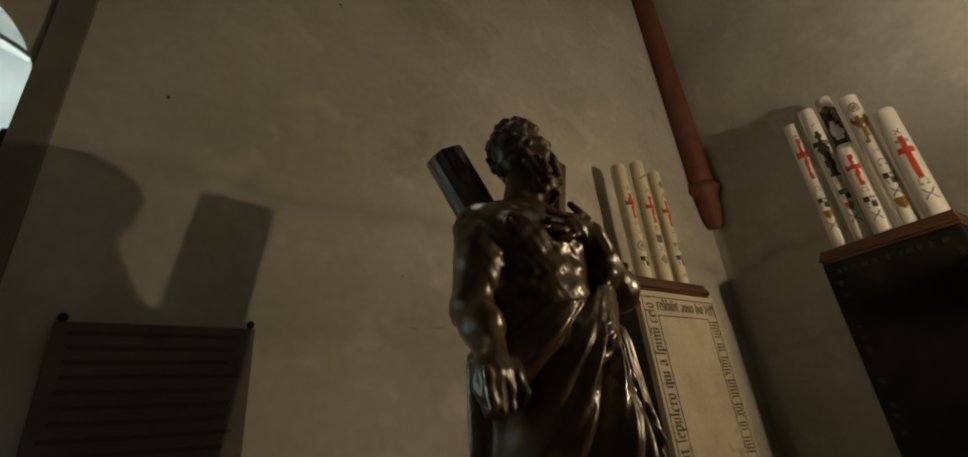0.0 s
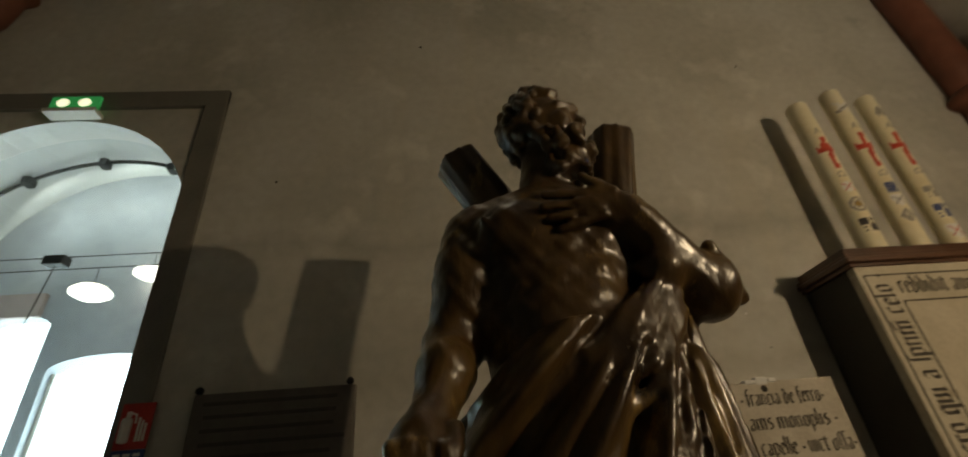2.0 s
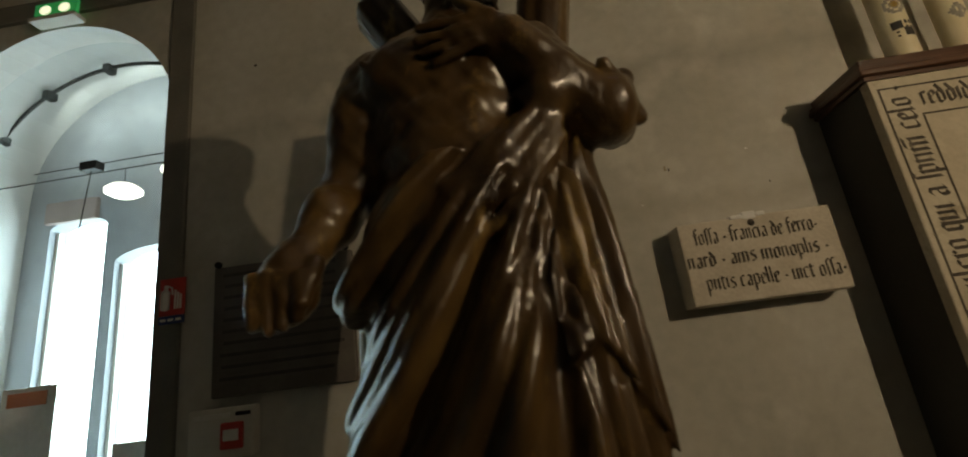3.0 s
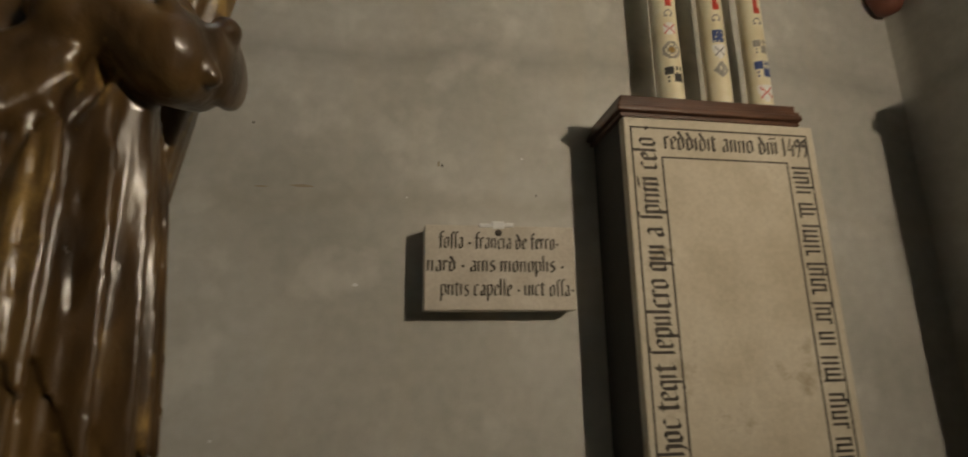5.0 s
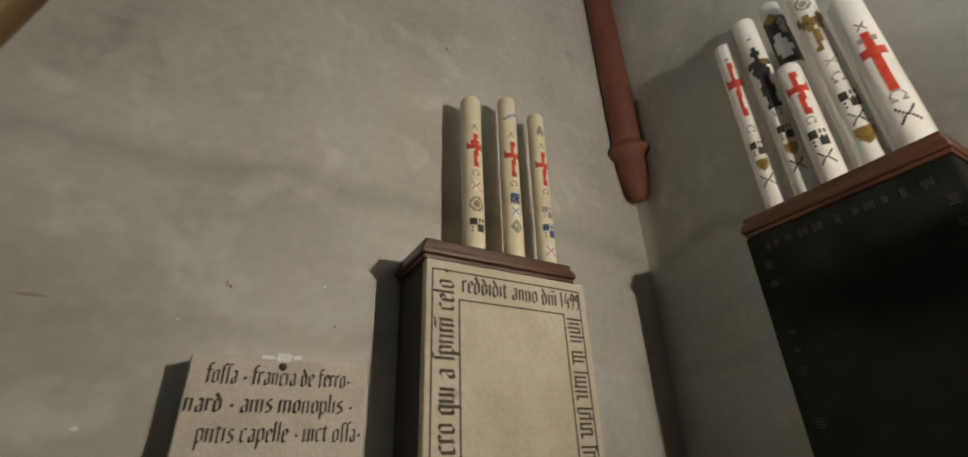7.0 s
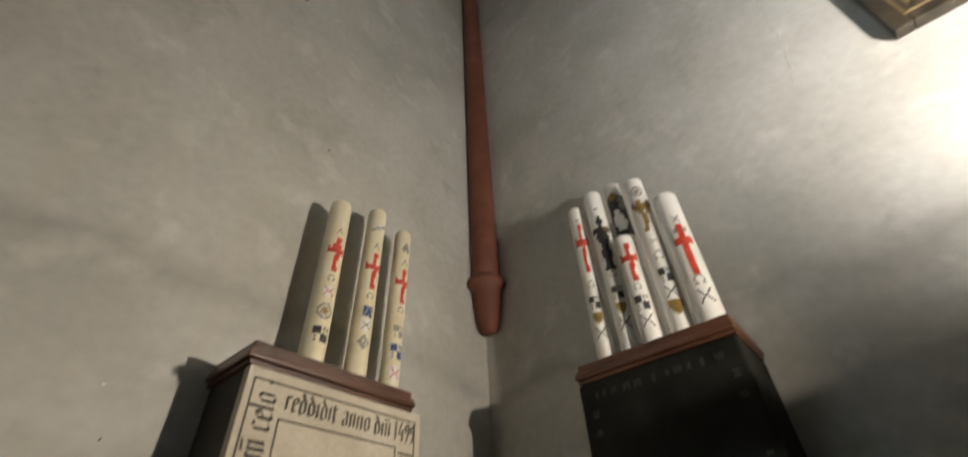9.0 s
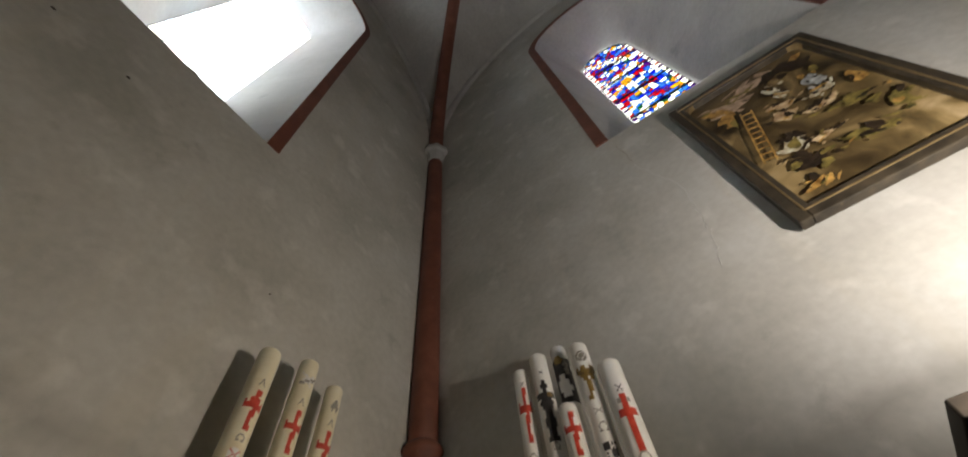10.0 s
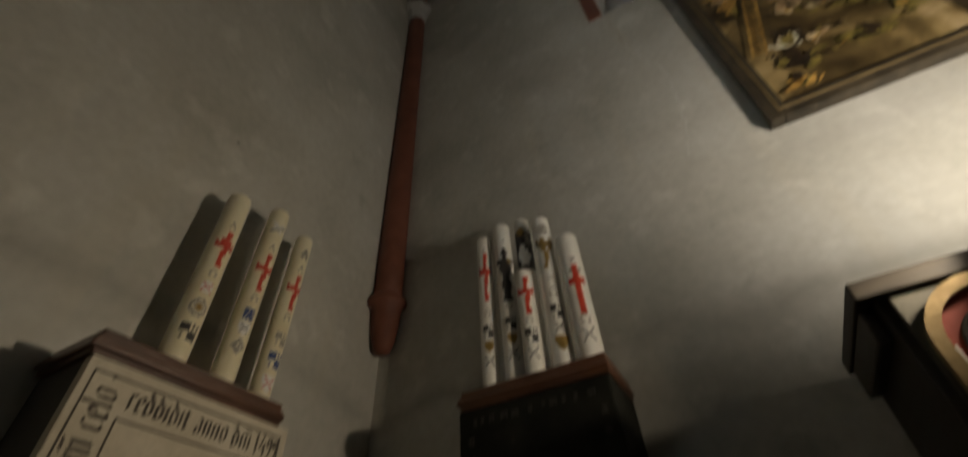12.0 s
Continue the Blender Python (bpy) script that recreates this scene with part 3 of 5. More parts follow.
    f = soft(f, limb((1.40, 1.264, 2.045), (1.345, 1.268, 2.085), 0.0125, 0.010), 0.004)
    def dab(c, r, k=0.003):
        """A small ball joined on within its own neighbourhood."""
        n0 = [max(0, int((c[i] - r - 0.03 - lo[i]) / h)) for i in range(3)]
        n1 = [min(int(dims[i]), int((c[i] + r + 0.03 - lo[i]) / h) + 1) for i in range(3)]
        w = tuple(slice(p, q) for p, q in zip(n0, n1))
        g = np.sqrt((X[w] - c[0]) ** 2 + (Y[w] - c[1]) ** 2 + (Z[w] - c[2]) ** 2) - r
        f[w] = soft(f[w], g, k)

    # head turned to one side, chin raised, with brow, nose, cheeks, moustache and beard
    at = lambda d, r, u: (1.326 + 0.84 * d + 0.63 * r, 1.432 - 0.63 * d + 0.84 * r, 2.352 + 1.03 * u)
    f = soft(f, ball(at(0, 0, 0), (0.079, 0.079, 0.10)), 0.02)
    f = soft(f, ball(at(0.034, 0, -0.035), (0.056, 0.056, 0.085)), 0.03)
    f = soft(f, limb(at(0.086, 0, 0.006), at(0.106, 0, -0.034), 0.008, 0.013), 0.010)
    for q in (-1, 1):
        f = soft(f, limb(at(0.07, 0.046 * q, 0.012), at(0.09, 0.006 * q, 0.016), 0.011, 0.012), 0.008)
        f = np.maximum(f, -ball(at(0.094, 0.028 * q, -0.006), 0.013))
        dab(at(0.077, 0.028 * q, -0.006), 0.0125, 0.002)
        dab(at(0.068, 0.038 * q, -0.034), 0.021, 0.02)
        f = soft(f, limb(at(0.098, 0.006 * q, -0.056), at(0.074, 0.042 * q, -0.084), 0.010, 0.009), 0.004)
    f = soft(f, ball(at(0.056, 0, -0.118), (0.052, 0.052, 0.058)), 0.022)
    curls = random.Random(4)
    for i in range(120):
        a, z = curls.uniform(-1.9, 1.9), curls.uniform(-0.172, -0.062)
        r = 0.05 + 0.016 * (z > -0.12) - 0.10 * max(0.0, -0.145 - z)
        if abs(a) < 0.42 and z > -0.088:
            continue
        dab(at(0.045 + r * math.cos(a), r * math.sin(a), z), curls.uniform(0.009, 0.015))
    for i in range(330):
        a, e = curls.uniform(-math.pi, math.pi), curls.uniform(-0.8, 1.5)
        if abs(a) < 1.15 and e < 0.62:
            continue
        d, r, u = math.cos(a) * math.cos(e), math.sin(a) * math.cos(e), math.sin(e)
        k = curls.uniform(0.97, 1.1)
        dab(at(-0.006 + 0.081 * d * k, 0.081 * r * k, 0.004 + 0.098 * u * k), curls.uniform(0.010, 0.019), 0.002)
    # breast hair, ribs and the marks of the carver's tool
    for i in range(60):
        dab((curls.gauss(1.31, 0.05), 1.318 + curls.uniform(-0.012, 0.012), curls.gauss(1.92, 0.05)), curls.uniform(0.007, 0.011), 0.008)
    f = f + 0.0016 * np.sin(83 * X + 31 * Z) * np.sin(71 * Z - 23 * Y) + 0.0011 * np.sin(151 * X - 60 * Y) * np.sin(139 * Z + 40 * X)

    # mantle: a belled skirt below a slanting hem, its folds fanning out from the hip
    cx = 1.305 + 0.015 * np.clip((1.9 - Z) / 0.6, 0, 1.4)
    down = np.clip(1.95 - Z, 0, 1.3)
    rx = 0.172 + 0.090 * np.sqrt(down) - 0.015 * np.clip(down - 0.5, 0, 1)
    ry = 0.125 + 0.085 * np.sqrt(down)
    ang = np.arctan2((Y - 1.415) / ry, (X - cx) / rx)
    skirt = (np.sqrt(((X - cx) / rx) ** 2 + ((Y - 1.415) / ry) ** 2) - 1) * np.minimum(rx, ry)
    fan = np.arctan2(1.56 - X, 2.02 - Z + 0.02)
    front = np.clip((1.43 - Y) / 0.06, 0, 1)
    amp = 0.023 * np.clip(down / 0.25, 0.25, 1)
    wob = 0.25 * np.sin(7 * Z + 3 * X)
    ridge = lambda a: 2 * np.abs(np.sin(a)) - 1.25
    pleat = np.clip((X - 1.40) / 0.08, 0, 1) * np.clip((1.84 - Z) / 0.12, 0, 1)
    slanting = ridge(13 * fan + wob) + 0.45 * ridge(23 * fan + 1.3 + 1.5 * wob) + 0.22 * ridge(37 * fan + 9 * Z) + 0.25 * np.sin(31 * Z + 14 * X) * np.clip((1.4 - X) * 3, 0, 1)
    hanging = 0.8 * ridge(10 * ang + 1.6 * Z + 0.5 * np.sin(6 * Z)) + 0.35 * ridge(23 * ang - 1.2 * Z + 0.4)
    folds = front * ((1 - pleat) * slanting + pleat * hanging) + (1 - front) * np.where(X > cx, hanging, ridge(7 * ang))
    skirt = skirt - amp * folds
    knee = soft(ball((1.375, 1.29, 1.33), (0.10, 0.10, 0.22)), ball((1.21, 1.34, 1.22), (0.09, 0.09, 0.22)), 0.08)
    skirt = soft(skirt, knee - 0.9 * amp * folds, 0.06)
    hem = Z - (1.715 + 0.50 * (X - 1.12) + 0.02 * np.sin(22 * X))
    skirt = np.maximum(skirt, hem)
    skirt = np.maximum(skirt, 0.76 - Z)
    f = soft(f, skirt, 0.006)
    # a second layer falling from the elbow, with a scalloped lower edge
    scallop = 1.43 + 0.035 * np.sin(26 * X + 0.6) - 1.1 * np.clip(X - 1.49, 0, 0.2) - Z
    edge = 1.485 - 0.13 * np.clip(1.9 - Z, 0, 1) + 0.012 * np.sin(19 * Z) - X
    layer = np.maximum(np.maximum(skirt - 0.012, scallop), edge)
    f = soft(f, np.maximum(layer, Z - 1.86), 0.010)
    # the rolled hem, the bundle over the elbow, and the fall beneath it
    for k in range(4):
        d = 0.034 * k
        way = ((1.145, 1.40, 1.705 - d), (1.20, 1.315 - 0.002 * k, 1.708 - d), (1.29, 1.272 - 0.004 * k, 1.735 - 1.1 * d), (1.39, 1.272 - 0.004 * k, 1.80 - 1.2 * d), (1.49, 1.31, 1.905 - 0.9 * d))
        for a, b in zip(way, way[1:]):
            f = soft(f, limb(a, b, 0.0125, 0.0125), 0.012)
    f = soft(f, limb((1.475, 1.31, 1.90), (1.555, 1.40, 1.90), 0.04, 0.05), 0.02)
    f = soft(f, ball((1.598, 1.385, 1.885), (0.046, 0.085, 0.072)), 0.012)
    f = soft(f, ball((1.632, 1.425, 1.902), (0.026, 0.08, 0.066)), 0.001)
    f = soft(f, limb((1.588, 1.32, 1.945), (1.642, 1.36, 1.85), 0.014, 0.016), 0.004)
    f = soft(f, limb((1.64, 1.40, 1.955), (1.585, 1.46, 1.965), 0.022, 0.026), 0.01)
    crease = 0.009 * (2 * np.abs(np.sin(11 * ang + 2 * Z)) - 1.1) * np.clip((1.86 - Z) / 0.15, 0, 1)
    fall = limb((1.515, 1.40, 1.84), (1.50, 1.40, 1.12), 0.036, 0.060) - 0.9 * crease
    f = soft(f, np.maximum(fall, 1.0 + 0.05 * np.sin(30 * X) - Z), 0.025)
    # base and the two logs of the slanting cross
    f = soft(f, np.maximum(ball((1.36, 1.42, 0.70), (0.36, 0.30, 0.12)), 0.71 - Z), 0.01)
    f = np.minimum(f, log((1.118, 1.575, 2.372), (1.38, 1.55, 1.90), 0.064))
    f = np.minimum(f, log((1.565, 1.55, 2.425), (1.24, 1.61, 0.74), 0.064))

    # surface nets
    inside = f < 0
    nx, ny, nz = f.shape
    acc = np.zeros((nx - 1, ny - 1, nz - 1, 3), dtype=np.float32)
    cnt = np.zeros((nx - 1, ny - 1, nz - 1), dtype=np.float32)
    corners = [(i, j, k) for i in (0, 1) for j in (0, 1) for k in (0, 1)]
    cut = lambda g, c: g[c[0]:nx - 1 + c[0], c[1]:ny - 1 + c[1], c[2]:nz - 1 + c[2]]
    for a in corners:
        for ax in range(3):
            if a[ax]:
                continue
            b = tuple(a[i] + (i == ax) for i in range(3))
            fa, fb = cut(f, a), cut(f, b)
            cross = cut(inside, a) != cut(inside, b)
            t = np.where(cross, fa / np.where(cross, fa - fb, 1), 0)
            for i in range(3):
                acc[..., i] += np.where(cross, a[i] + (t if i == ax else 0), 0)
            cnt += cross
    live = cnt > 0
    index = np.full(live.shape, -1, dtype=np.int64)
    index[live] = np.arange(int(live.sum()))
    cell = np.argwhere(live)
    verts = (cell + acc[live] / cnt[live][:, None]) * h + lo
    faces = []
    for ax in range(3):
        b1, b2 = (ax + 1) % 3, (ax + 2) % 3
        sl = [slice(1, -1)] * 3
        sl[ax] = slice(0, -1)
        s2 = [slice(1, -1)] * 3
        s2[ax] = slice(1, None)
        ia, ib = inside[tuple(sl)], inside[tuple(s2)]
        p = np.argwhere(ia != ib)
        flip = ia[ia != ib]
        off = np.ones(3, dtype=int)
        off[ax] = 0
        p = p + off
        ok = np.all(p < np.array(live.shape), axis=1) & np.all(p >= 1, axis=1)
        p, flip = p[ok], flip[ok]
        e1, e2 = np.eye(3, dtype=int)[b1], np.eye(3, dtype=int)[b2]
        q = np.stack([index[tuple((p - e1 - e2).T)], index[tuple((p - e2).T)], index[tuple(p.T)], index[tuple((p - e1).T)]], axis=1)
        q[~flip] = q[~flip][:, ::-1]
        faces.append(q[np.all(q >= 0, axis=1)])
    me = bpy.data.meshes.new("statue")
    me.from_pydata(verts.tolist(), [], np.concatenate(faces).tolist())
    me.shade_smooth()
    return me


BRONZE = material("varnished_carved_wood", [(0.022, 0.012, 0.005), (0.065, 0.036, 0.013), (0.125, 0.074, 0.025)], rough=0.31, scale=11, fine=60, bump=0.3, stretch=(1, 1, 0.45), wear=(0.26, 0.165, 0.055), wear_at=0.6, wear_scale=13, coat=0.3)
me = saint()
me.materials.append(BRONZE)
figure = new("statue", me)
figure.location.x = 0.014
tagged(figure, "dark varnished carved figure with mantle and log cross", "statue")

ped = thing("pedestal", "stone pedestal under the carved figure", "pedestal", at=(1.36, 1.42, 0))
part("base", box((-0.46, -0.40, 0), (0.46, 0.40, 0.14), 0.012), LIMESTONE, ped)
part("die", box((-0.38, -0.32, 0.14), (0.38, 0.32, 0.62), 0.008), LIMESTONE, ped)
part("cornice", box((-0.43, -0.37, 0.62), (0.43, 0.37, 0.712), 0.02), LIMESTONE, ped)


# ---- slab tombs with candles ----
def moulding(parent, lo, hi, z, free, label):
    """A stepped wooden top of four thin mouldings; free names the sides (-x, +x, -y, +y) that step back."""
    tiers = (("lower_fillet", 0.0, 0.016, 0.004), ("ovolo", 0.016, 0.040, 0.009), ("upper_fillet", 0.040, 0.054, 0.003), ("top_board", 0.054, 0.086, 0.007))
    for (name, z0, z1, bevel), out in zip(tiers, (0.010, 0.026, 0.016, 0.004)):
        x0, x1 = lo[0] - out * free[0], hi[0] + out * free[1]
        y0, y1 = lo[1] - out * free[2], hi[1] + out * free[3]
        part(name, box((x0, y0, z + z0), (x1, y1, z + z1), bevel, None, 3), WOOD, parent, label if name == "ovolo" else "")


BACKING = material("dark_backing", [(0.035, 0.033, 0.03), (0.05, 0.047, 0.042)], rough=0.8, scale=8)
tomb = thing("tomb_slab", "pale limestone tomb slab with black letter border, wooden top", "tomb slab")
part("slab", box((2.686, 2.126, 0.0), (3.441, 2.166, 2.222), 0.006), LIMESTONE, tomb)
part("backing", box((2.692, 2.166, 0.0), (3.435, YA + 0.01, 2.222), 0.004), BACKING, tomb, "dark grey backing of the slab")
FACE = 2.126
for name, (x0, z0, x1, z1) in {"outer_line": (2.708, 0.5, 3.41, 2.186), "inner_line": (2.818, 0.62, 3.316, 2.076)}.items():
    bm = bmesh.new()
    for a in ((x0, z0, x0 + 0.006, z1), (x1 - 0.006, z0, x1, z1), (x0, z1 - 0.006, x1, z1), (x0, z0, x1, z0 + 0.006)):
        box((a[0], FACE - 0.0015, a[1]), (a[2], FACE + 0.002, a[3]), 0, bm)
    part(name, bm, INK, tomb, "black incised border line")
part("inscription", moved(nib_strokes("reddidit anno dni\u0304 1499", 0.053, 0.565, 3), Matrix.Translation((2.838, FACE, 2.102))), INK, tomb, "black letter line along the top")
bm = nib_strokes("mni hoc tegit \u017fepulcro qui a \u017fpnm\u0304 celo \u00b7", 0.062, 1.22, 4)
part("inscription", moved(bm, pose(2.801, FACE, 0.965, 0, -90, 0)), INK, tomb, "black letter line up the left border")
strokes = random.Random(11)
bm = bmesh.new()
z = 2.06
while z > 0.66:
    for k in range(strokes.choice((3, 4, 5, 6, 7))):
        a, b = 3.333 + strokes.choice((0, 0, 0, -0.006)), 3.392 + strokes.choice((0, 0, 0, 0.012))
        box((a, FACE - 0.0015, z - 0.0085), (b, FACE + 0.002, z), 0, bm)
        if strokes.random() < 0.5:
            e = strokes.choice((a, b - 0.008))
            box((e, FACE - 0.0015, z - 0.02), (e + 0.008, FACE + 0.002, z), 0, bm)
        z -= 0.0185
    z -= 0.026
part("inscription", bm, INK, tomb, "worn black letter line down the right border")
moulding(tomb, (2.686, 2.132), (3.385, YA), 2.222, (1, 0.3, 1, 0), "varnished red-brown moulded wooden top")

dark = thing("tomb_slab", "dark slate tomb slab with faint letters under a wooden top", "tomb slab")
part("slab", box((3.905, 0.925, 0.0), (XR + 0.01, 1.615, 2.322), 0.012), SLATE, dark)
bm = bmesh.new()
y = 1.56
while y > 0.98:
    if strokes.random() < 0.55:
        for k in range(strokes.choice((2, 3, 4))):
            box((3.9035, y - 0.004, 2.24 + strokes.uniform(0, 0.012)), (3.907, y, 2.276), 0, bm)
            y -= 0.009
    y -= strokes.uniform(0.012, 0.05)
z = 2.2
while z > 1.3:
    if strokes.random() < 0.5:
        for k in range(strokes.choice((2, 3, 4))):
            for y in (0.96, 1.54):
                box((3.9035, y, z - 0.004), (3.907, y + strokes.uniform(0.02, 0.034), z), 0, bm)
            z -= 0.009
    z -= strokes.uniform(0.012, 0.05)
part("inscription", bm, SLATE_LETTER, dark, "worn letters too faint to read")
moulding(dark, (3.905, 0.925), (XR, 1.60), 2.322, (1, 0, 0.5, 0.5), "dark varnished moulded wooden top")


def patch(shape, w, h, r, z, a0, depth=0.0014):
    """A flat transfer wrapped on a candle of radius r: cells of a small pattern."""
    bm = bmesh.new()
    rows, cols = len(shape), len(shape[0])
    for j, row in enumerate(shape):
        for i, ch in enumerate(row):
            if ch == ".":
                continue
            u0, u1 = (i / cols - 0.5) * w, ((i + 1) / cols - 0.5) * w
            z1, z0 = z + (0.5 - j / rows) * h, z + (0.5 - (j + 1) / rows) * h
            k = []
            for rr in (r - 0.001, r + depth):
                k.append([bm.verts.new((rr * math.cos(a0 + u / r), rr * math.sin(a0 + u / r), zz)) for u, zz in ((u0, z0), (u1, z0), (u1, z1), (u0, z1))])
            bm.faces.new(k[1])
            for q in range(4):
                bm.faces.new((k[0][q], k[0][(q + 1) % 4], k[1][(q + 1) % 4], k[1][q]))
    bmesh.ops.remove_doubles(bm, verts=bm.verts[:], dist=0.0001)
    return bm


CROSS = ["....###...", "....###...", "....##....", "....##....", "#...##...#", "##########", "##########", ".....##...", "....###...", "....###...", "....##....", "....##....", "....##....", "....###...", "....###..."]
LONGCROSS = ["..##..", "..##..", "..##..", "..##..", "######", "######", "..##..", "..##..", "..##..", "..##..", "..##..", "..##..", "..##..", "..##..", "..##.."]
ALPHA = ["...##...", "...##...", "..#..#..", "..#..#..", ".#....#.", "#......#"]
OMEGA = ["..####..", ".#....#.", "#......#", "#......#", ".#....#.", "###..###"]
DISC = ["..####..", ".######.", "########", "########", "########", "########", ".######.", "..####.."]
RINGS = ["..####..", ".##..##.", "##.##.##", "#.####.#", "#.####.#", "##.##.##", ".##..##.", "..####.."]
SALTIRE = ["#......#", ".#....#.", "..#..#..", "...##...", "..#..#..", ".#....#.", "#......#"]
SHIELD = ["########", "########", "########", "########", ".######.", ".######.", "..####..", "...##..."]
FLAG = ["########", "###.##.#", "########", "##.####.", "########", "#.##.###"]
QUARTER = ["####.#.#", "####.#.#", "####....", "####.#.#", "....####", ".#..####", "....####", ".#..####"]
BLOCK = ["########"] * 4
FIGURE = ["...##...", "..####..", "...##...", "..####..", ".######.", "########", ".######.", "..####..", "..####..", ".######.", ".######.", "..####..", "..####..", ".######."]


def candle(x, y, base, r, height, wax, facing, marks, label, lean=(0, 0), group="candles"):
    t = thing("candle", label, "candle", group, (x, y, base))
    t.rotation_euler = (radians(lean[0]), radians(lean[1]), 0)
    seed = random.Random(int(x * 1000 + y * 77))
    prof = [(r * 0.985, 0.0), (r, 0.006), (r * 1.0, height * 0.3), (r * 0.995, height * 0.7), (r * 0.985, height - 0.02), (r * 0.95, height - 0.006), (r * 0.86, height), (r * 0.6, height - 0.004), (r * 0.2, height - 0.012), (0.006, height - 0.013)]
    bm = turned(prof, sides=32)
    for v in bm.verts:
        k = 1 + 0.012 * noise.noise(Vector((v.co.x * 9 + x * 5, v.co.y * 9, v.co.z * 3)))
        v.co.x, v.co.y = v.co.x * k, v.co.y * k
    part("wax_body", bm, wax, t, "", True)
    part("wick", turned([(0.003, height - 0.016), (0.003, height + 0.006), (0.002, height + 0.01)], sides=8), BLACKWAX, t, "burnt black wick")
    for name, shape, w, hh, z, mat, turn in marks:
        part(name, patch(shape, w, hh, r, z, radians(facing + turn), 0.0014 if mat is not WHITEPAPER else 0.0009), mat, t)
    return t


def set_a(c, h, top=True):
    """Marks of the ivory candles; c and h are the cross's height on the candle and its size."""
    return [("alpha_mark", ALPHA, 0.03, 0.035, c + h * 0.72, GREYTRANSFER, 0), ("cross", CROSS, 0.084, h, c, RED, 0), ("omega_mark", OMEGA, 0.034, 0.03, c - h * 0.68, GREYTRANSFER, 0)]


FA = -98
candle(2.966, 2.265, 2.306, 0.052, 0.898, WAX, FA, set_a(0.558, 0.19) + [
    ("year_mark", ["#.#", "..."], 0.045, 0.05, 0.59, RED, 0), ("badge_ground", DISC, 0.05, 0.055, 0.357, WHITEPAPER, 0), ("saltire", SALTIRE, 0.042, 0.042, 0.357, RED, 0),
    ("round_seal", RINGS, 0.07, 0.075, 0.261, GREYTRANSFER, 0), ("seal_centre", DISC, 0.026, 0.026, 0.261, GOLDWAX, 0), ("heraldic_shield", QUARTER, 0.068, 0.066, 0.155, BLACKWAX, 0)],
    "ivory wax candle with red cross and round badges")
candle(3.178, 2.265, 2.306, 0.0485, 0.98, WAX, FA - 2, set_a(0.572, 0.21) + [
    ("dove", ["#.......", ".##..##.", "..####.#", ".#####..", "..###...", ".....#.."], 0.08, 0.08, 0.853, WHITEPAPER, 0), ("dove_branch", ["......#", "....##.", "..##...", "##....."], 0.08, 0.055, 0.848, GREYTRANSFER, 0),
    ("heraldic_shield", FLAG, 0.045, 0.055, 0.345, BLUEWAX, 0), ("badge_ground", SHIELD, 0.055, 0.065, 0.274, WHITEPAPER, 0), ("saltire", SALTIRE, 0.036, 0.04, 0.276, BLACKWAX, 0), ("lozenge_shield", ["...##...", "..####..", ".##.###.", "###.####", ".####.#.", "..####..", "...##..."], 0.06, 0.066, 0.194, GREYTRANSFER, 0)],
    "ivory wax candle with red cross and white dove", (0.4, 0.3))
candle(3.366, 2.268, 2.306, 0.045, 0.944, WAX, FA + 2, set_a(0.576, 0.205) + [
    ("lamb", ["..##..", ".####.", "######", ".#..#."], 0.045, 0.065, 0.82, GREYTRANSFER, 0), ("heraldic_shield", QUARTER, 0.055, 0.06, 0.318, GREYTRANSFER, 0), ("blue_shield", QUARTER, 0.064, 0.07, 0.215, BLUEWAX, 0),
    ("badge_ground", SHIELD, 0.064, 0.075, 0.106, WHITEPAPER, 0), ("saltire", SALTIRE, 0.046, 0.05, 0.11, RED, 0)],
    "ivory wax candle with red cross and blue arms", (0.3, 0.5))

FB = -155
LOW = [("heraldic_shield", QUARTER, 0.055, 0.07, 0.341, BLACKWAX, 0), ("gold_shield", SHIELD, 0.048, 0.06, 0.252, GOLDWAX, 0), ("saltire", SALTIRE, 0.052, 0.06, 0.174, BLACKWAX, 0), ("omega_mark", OMEGA, 0.036, 0.04, 0.45, GREYTRANSFER, 0)]
TOPB = 2.408
candle(4.05, 1.516, TOPB, 0.043, 0.99, WAX_WHITE, FB, [("cross", CROSS, 0.074, 0.33, 0.69, RED, 0), ("star_mark", SALTIRE, 0.02, 0.03, 0.88, BLACKWAX, 0)] + LOW,
    "slim white wax candle with red cross, leaning among others", (0.4, 0), "white candles")
candle(4.05, 1.385, TOPB, 0.049, 1.035, WAX_WHITE, FB, [("black_figure", FIGURE, 0.075, 0.36, 0.655, BLACKWAX, 0), ("black_bar", BLOCK, 0.11, 0.035, 0.74, BLACKWAX, 0), ("star_mark", SALTIRE, 0.02, 0.02, 0.89, BLACKWAX, 0), ("gold_badge", RINGS, 0.03, 0.03, 0.74, GOLDWAX, 28)] + LOW,
    "tall white wax candle with a black cross emblem", (0, 0), "white candles")
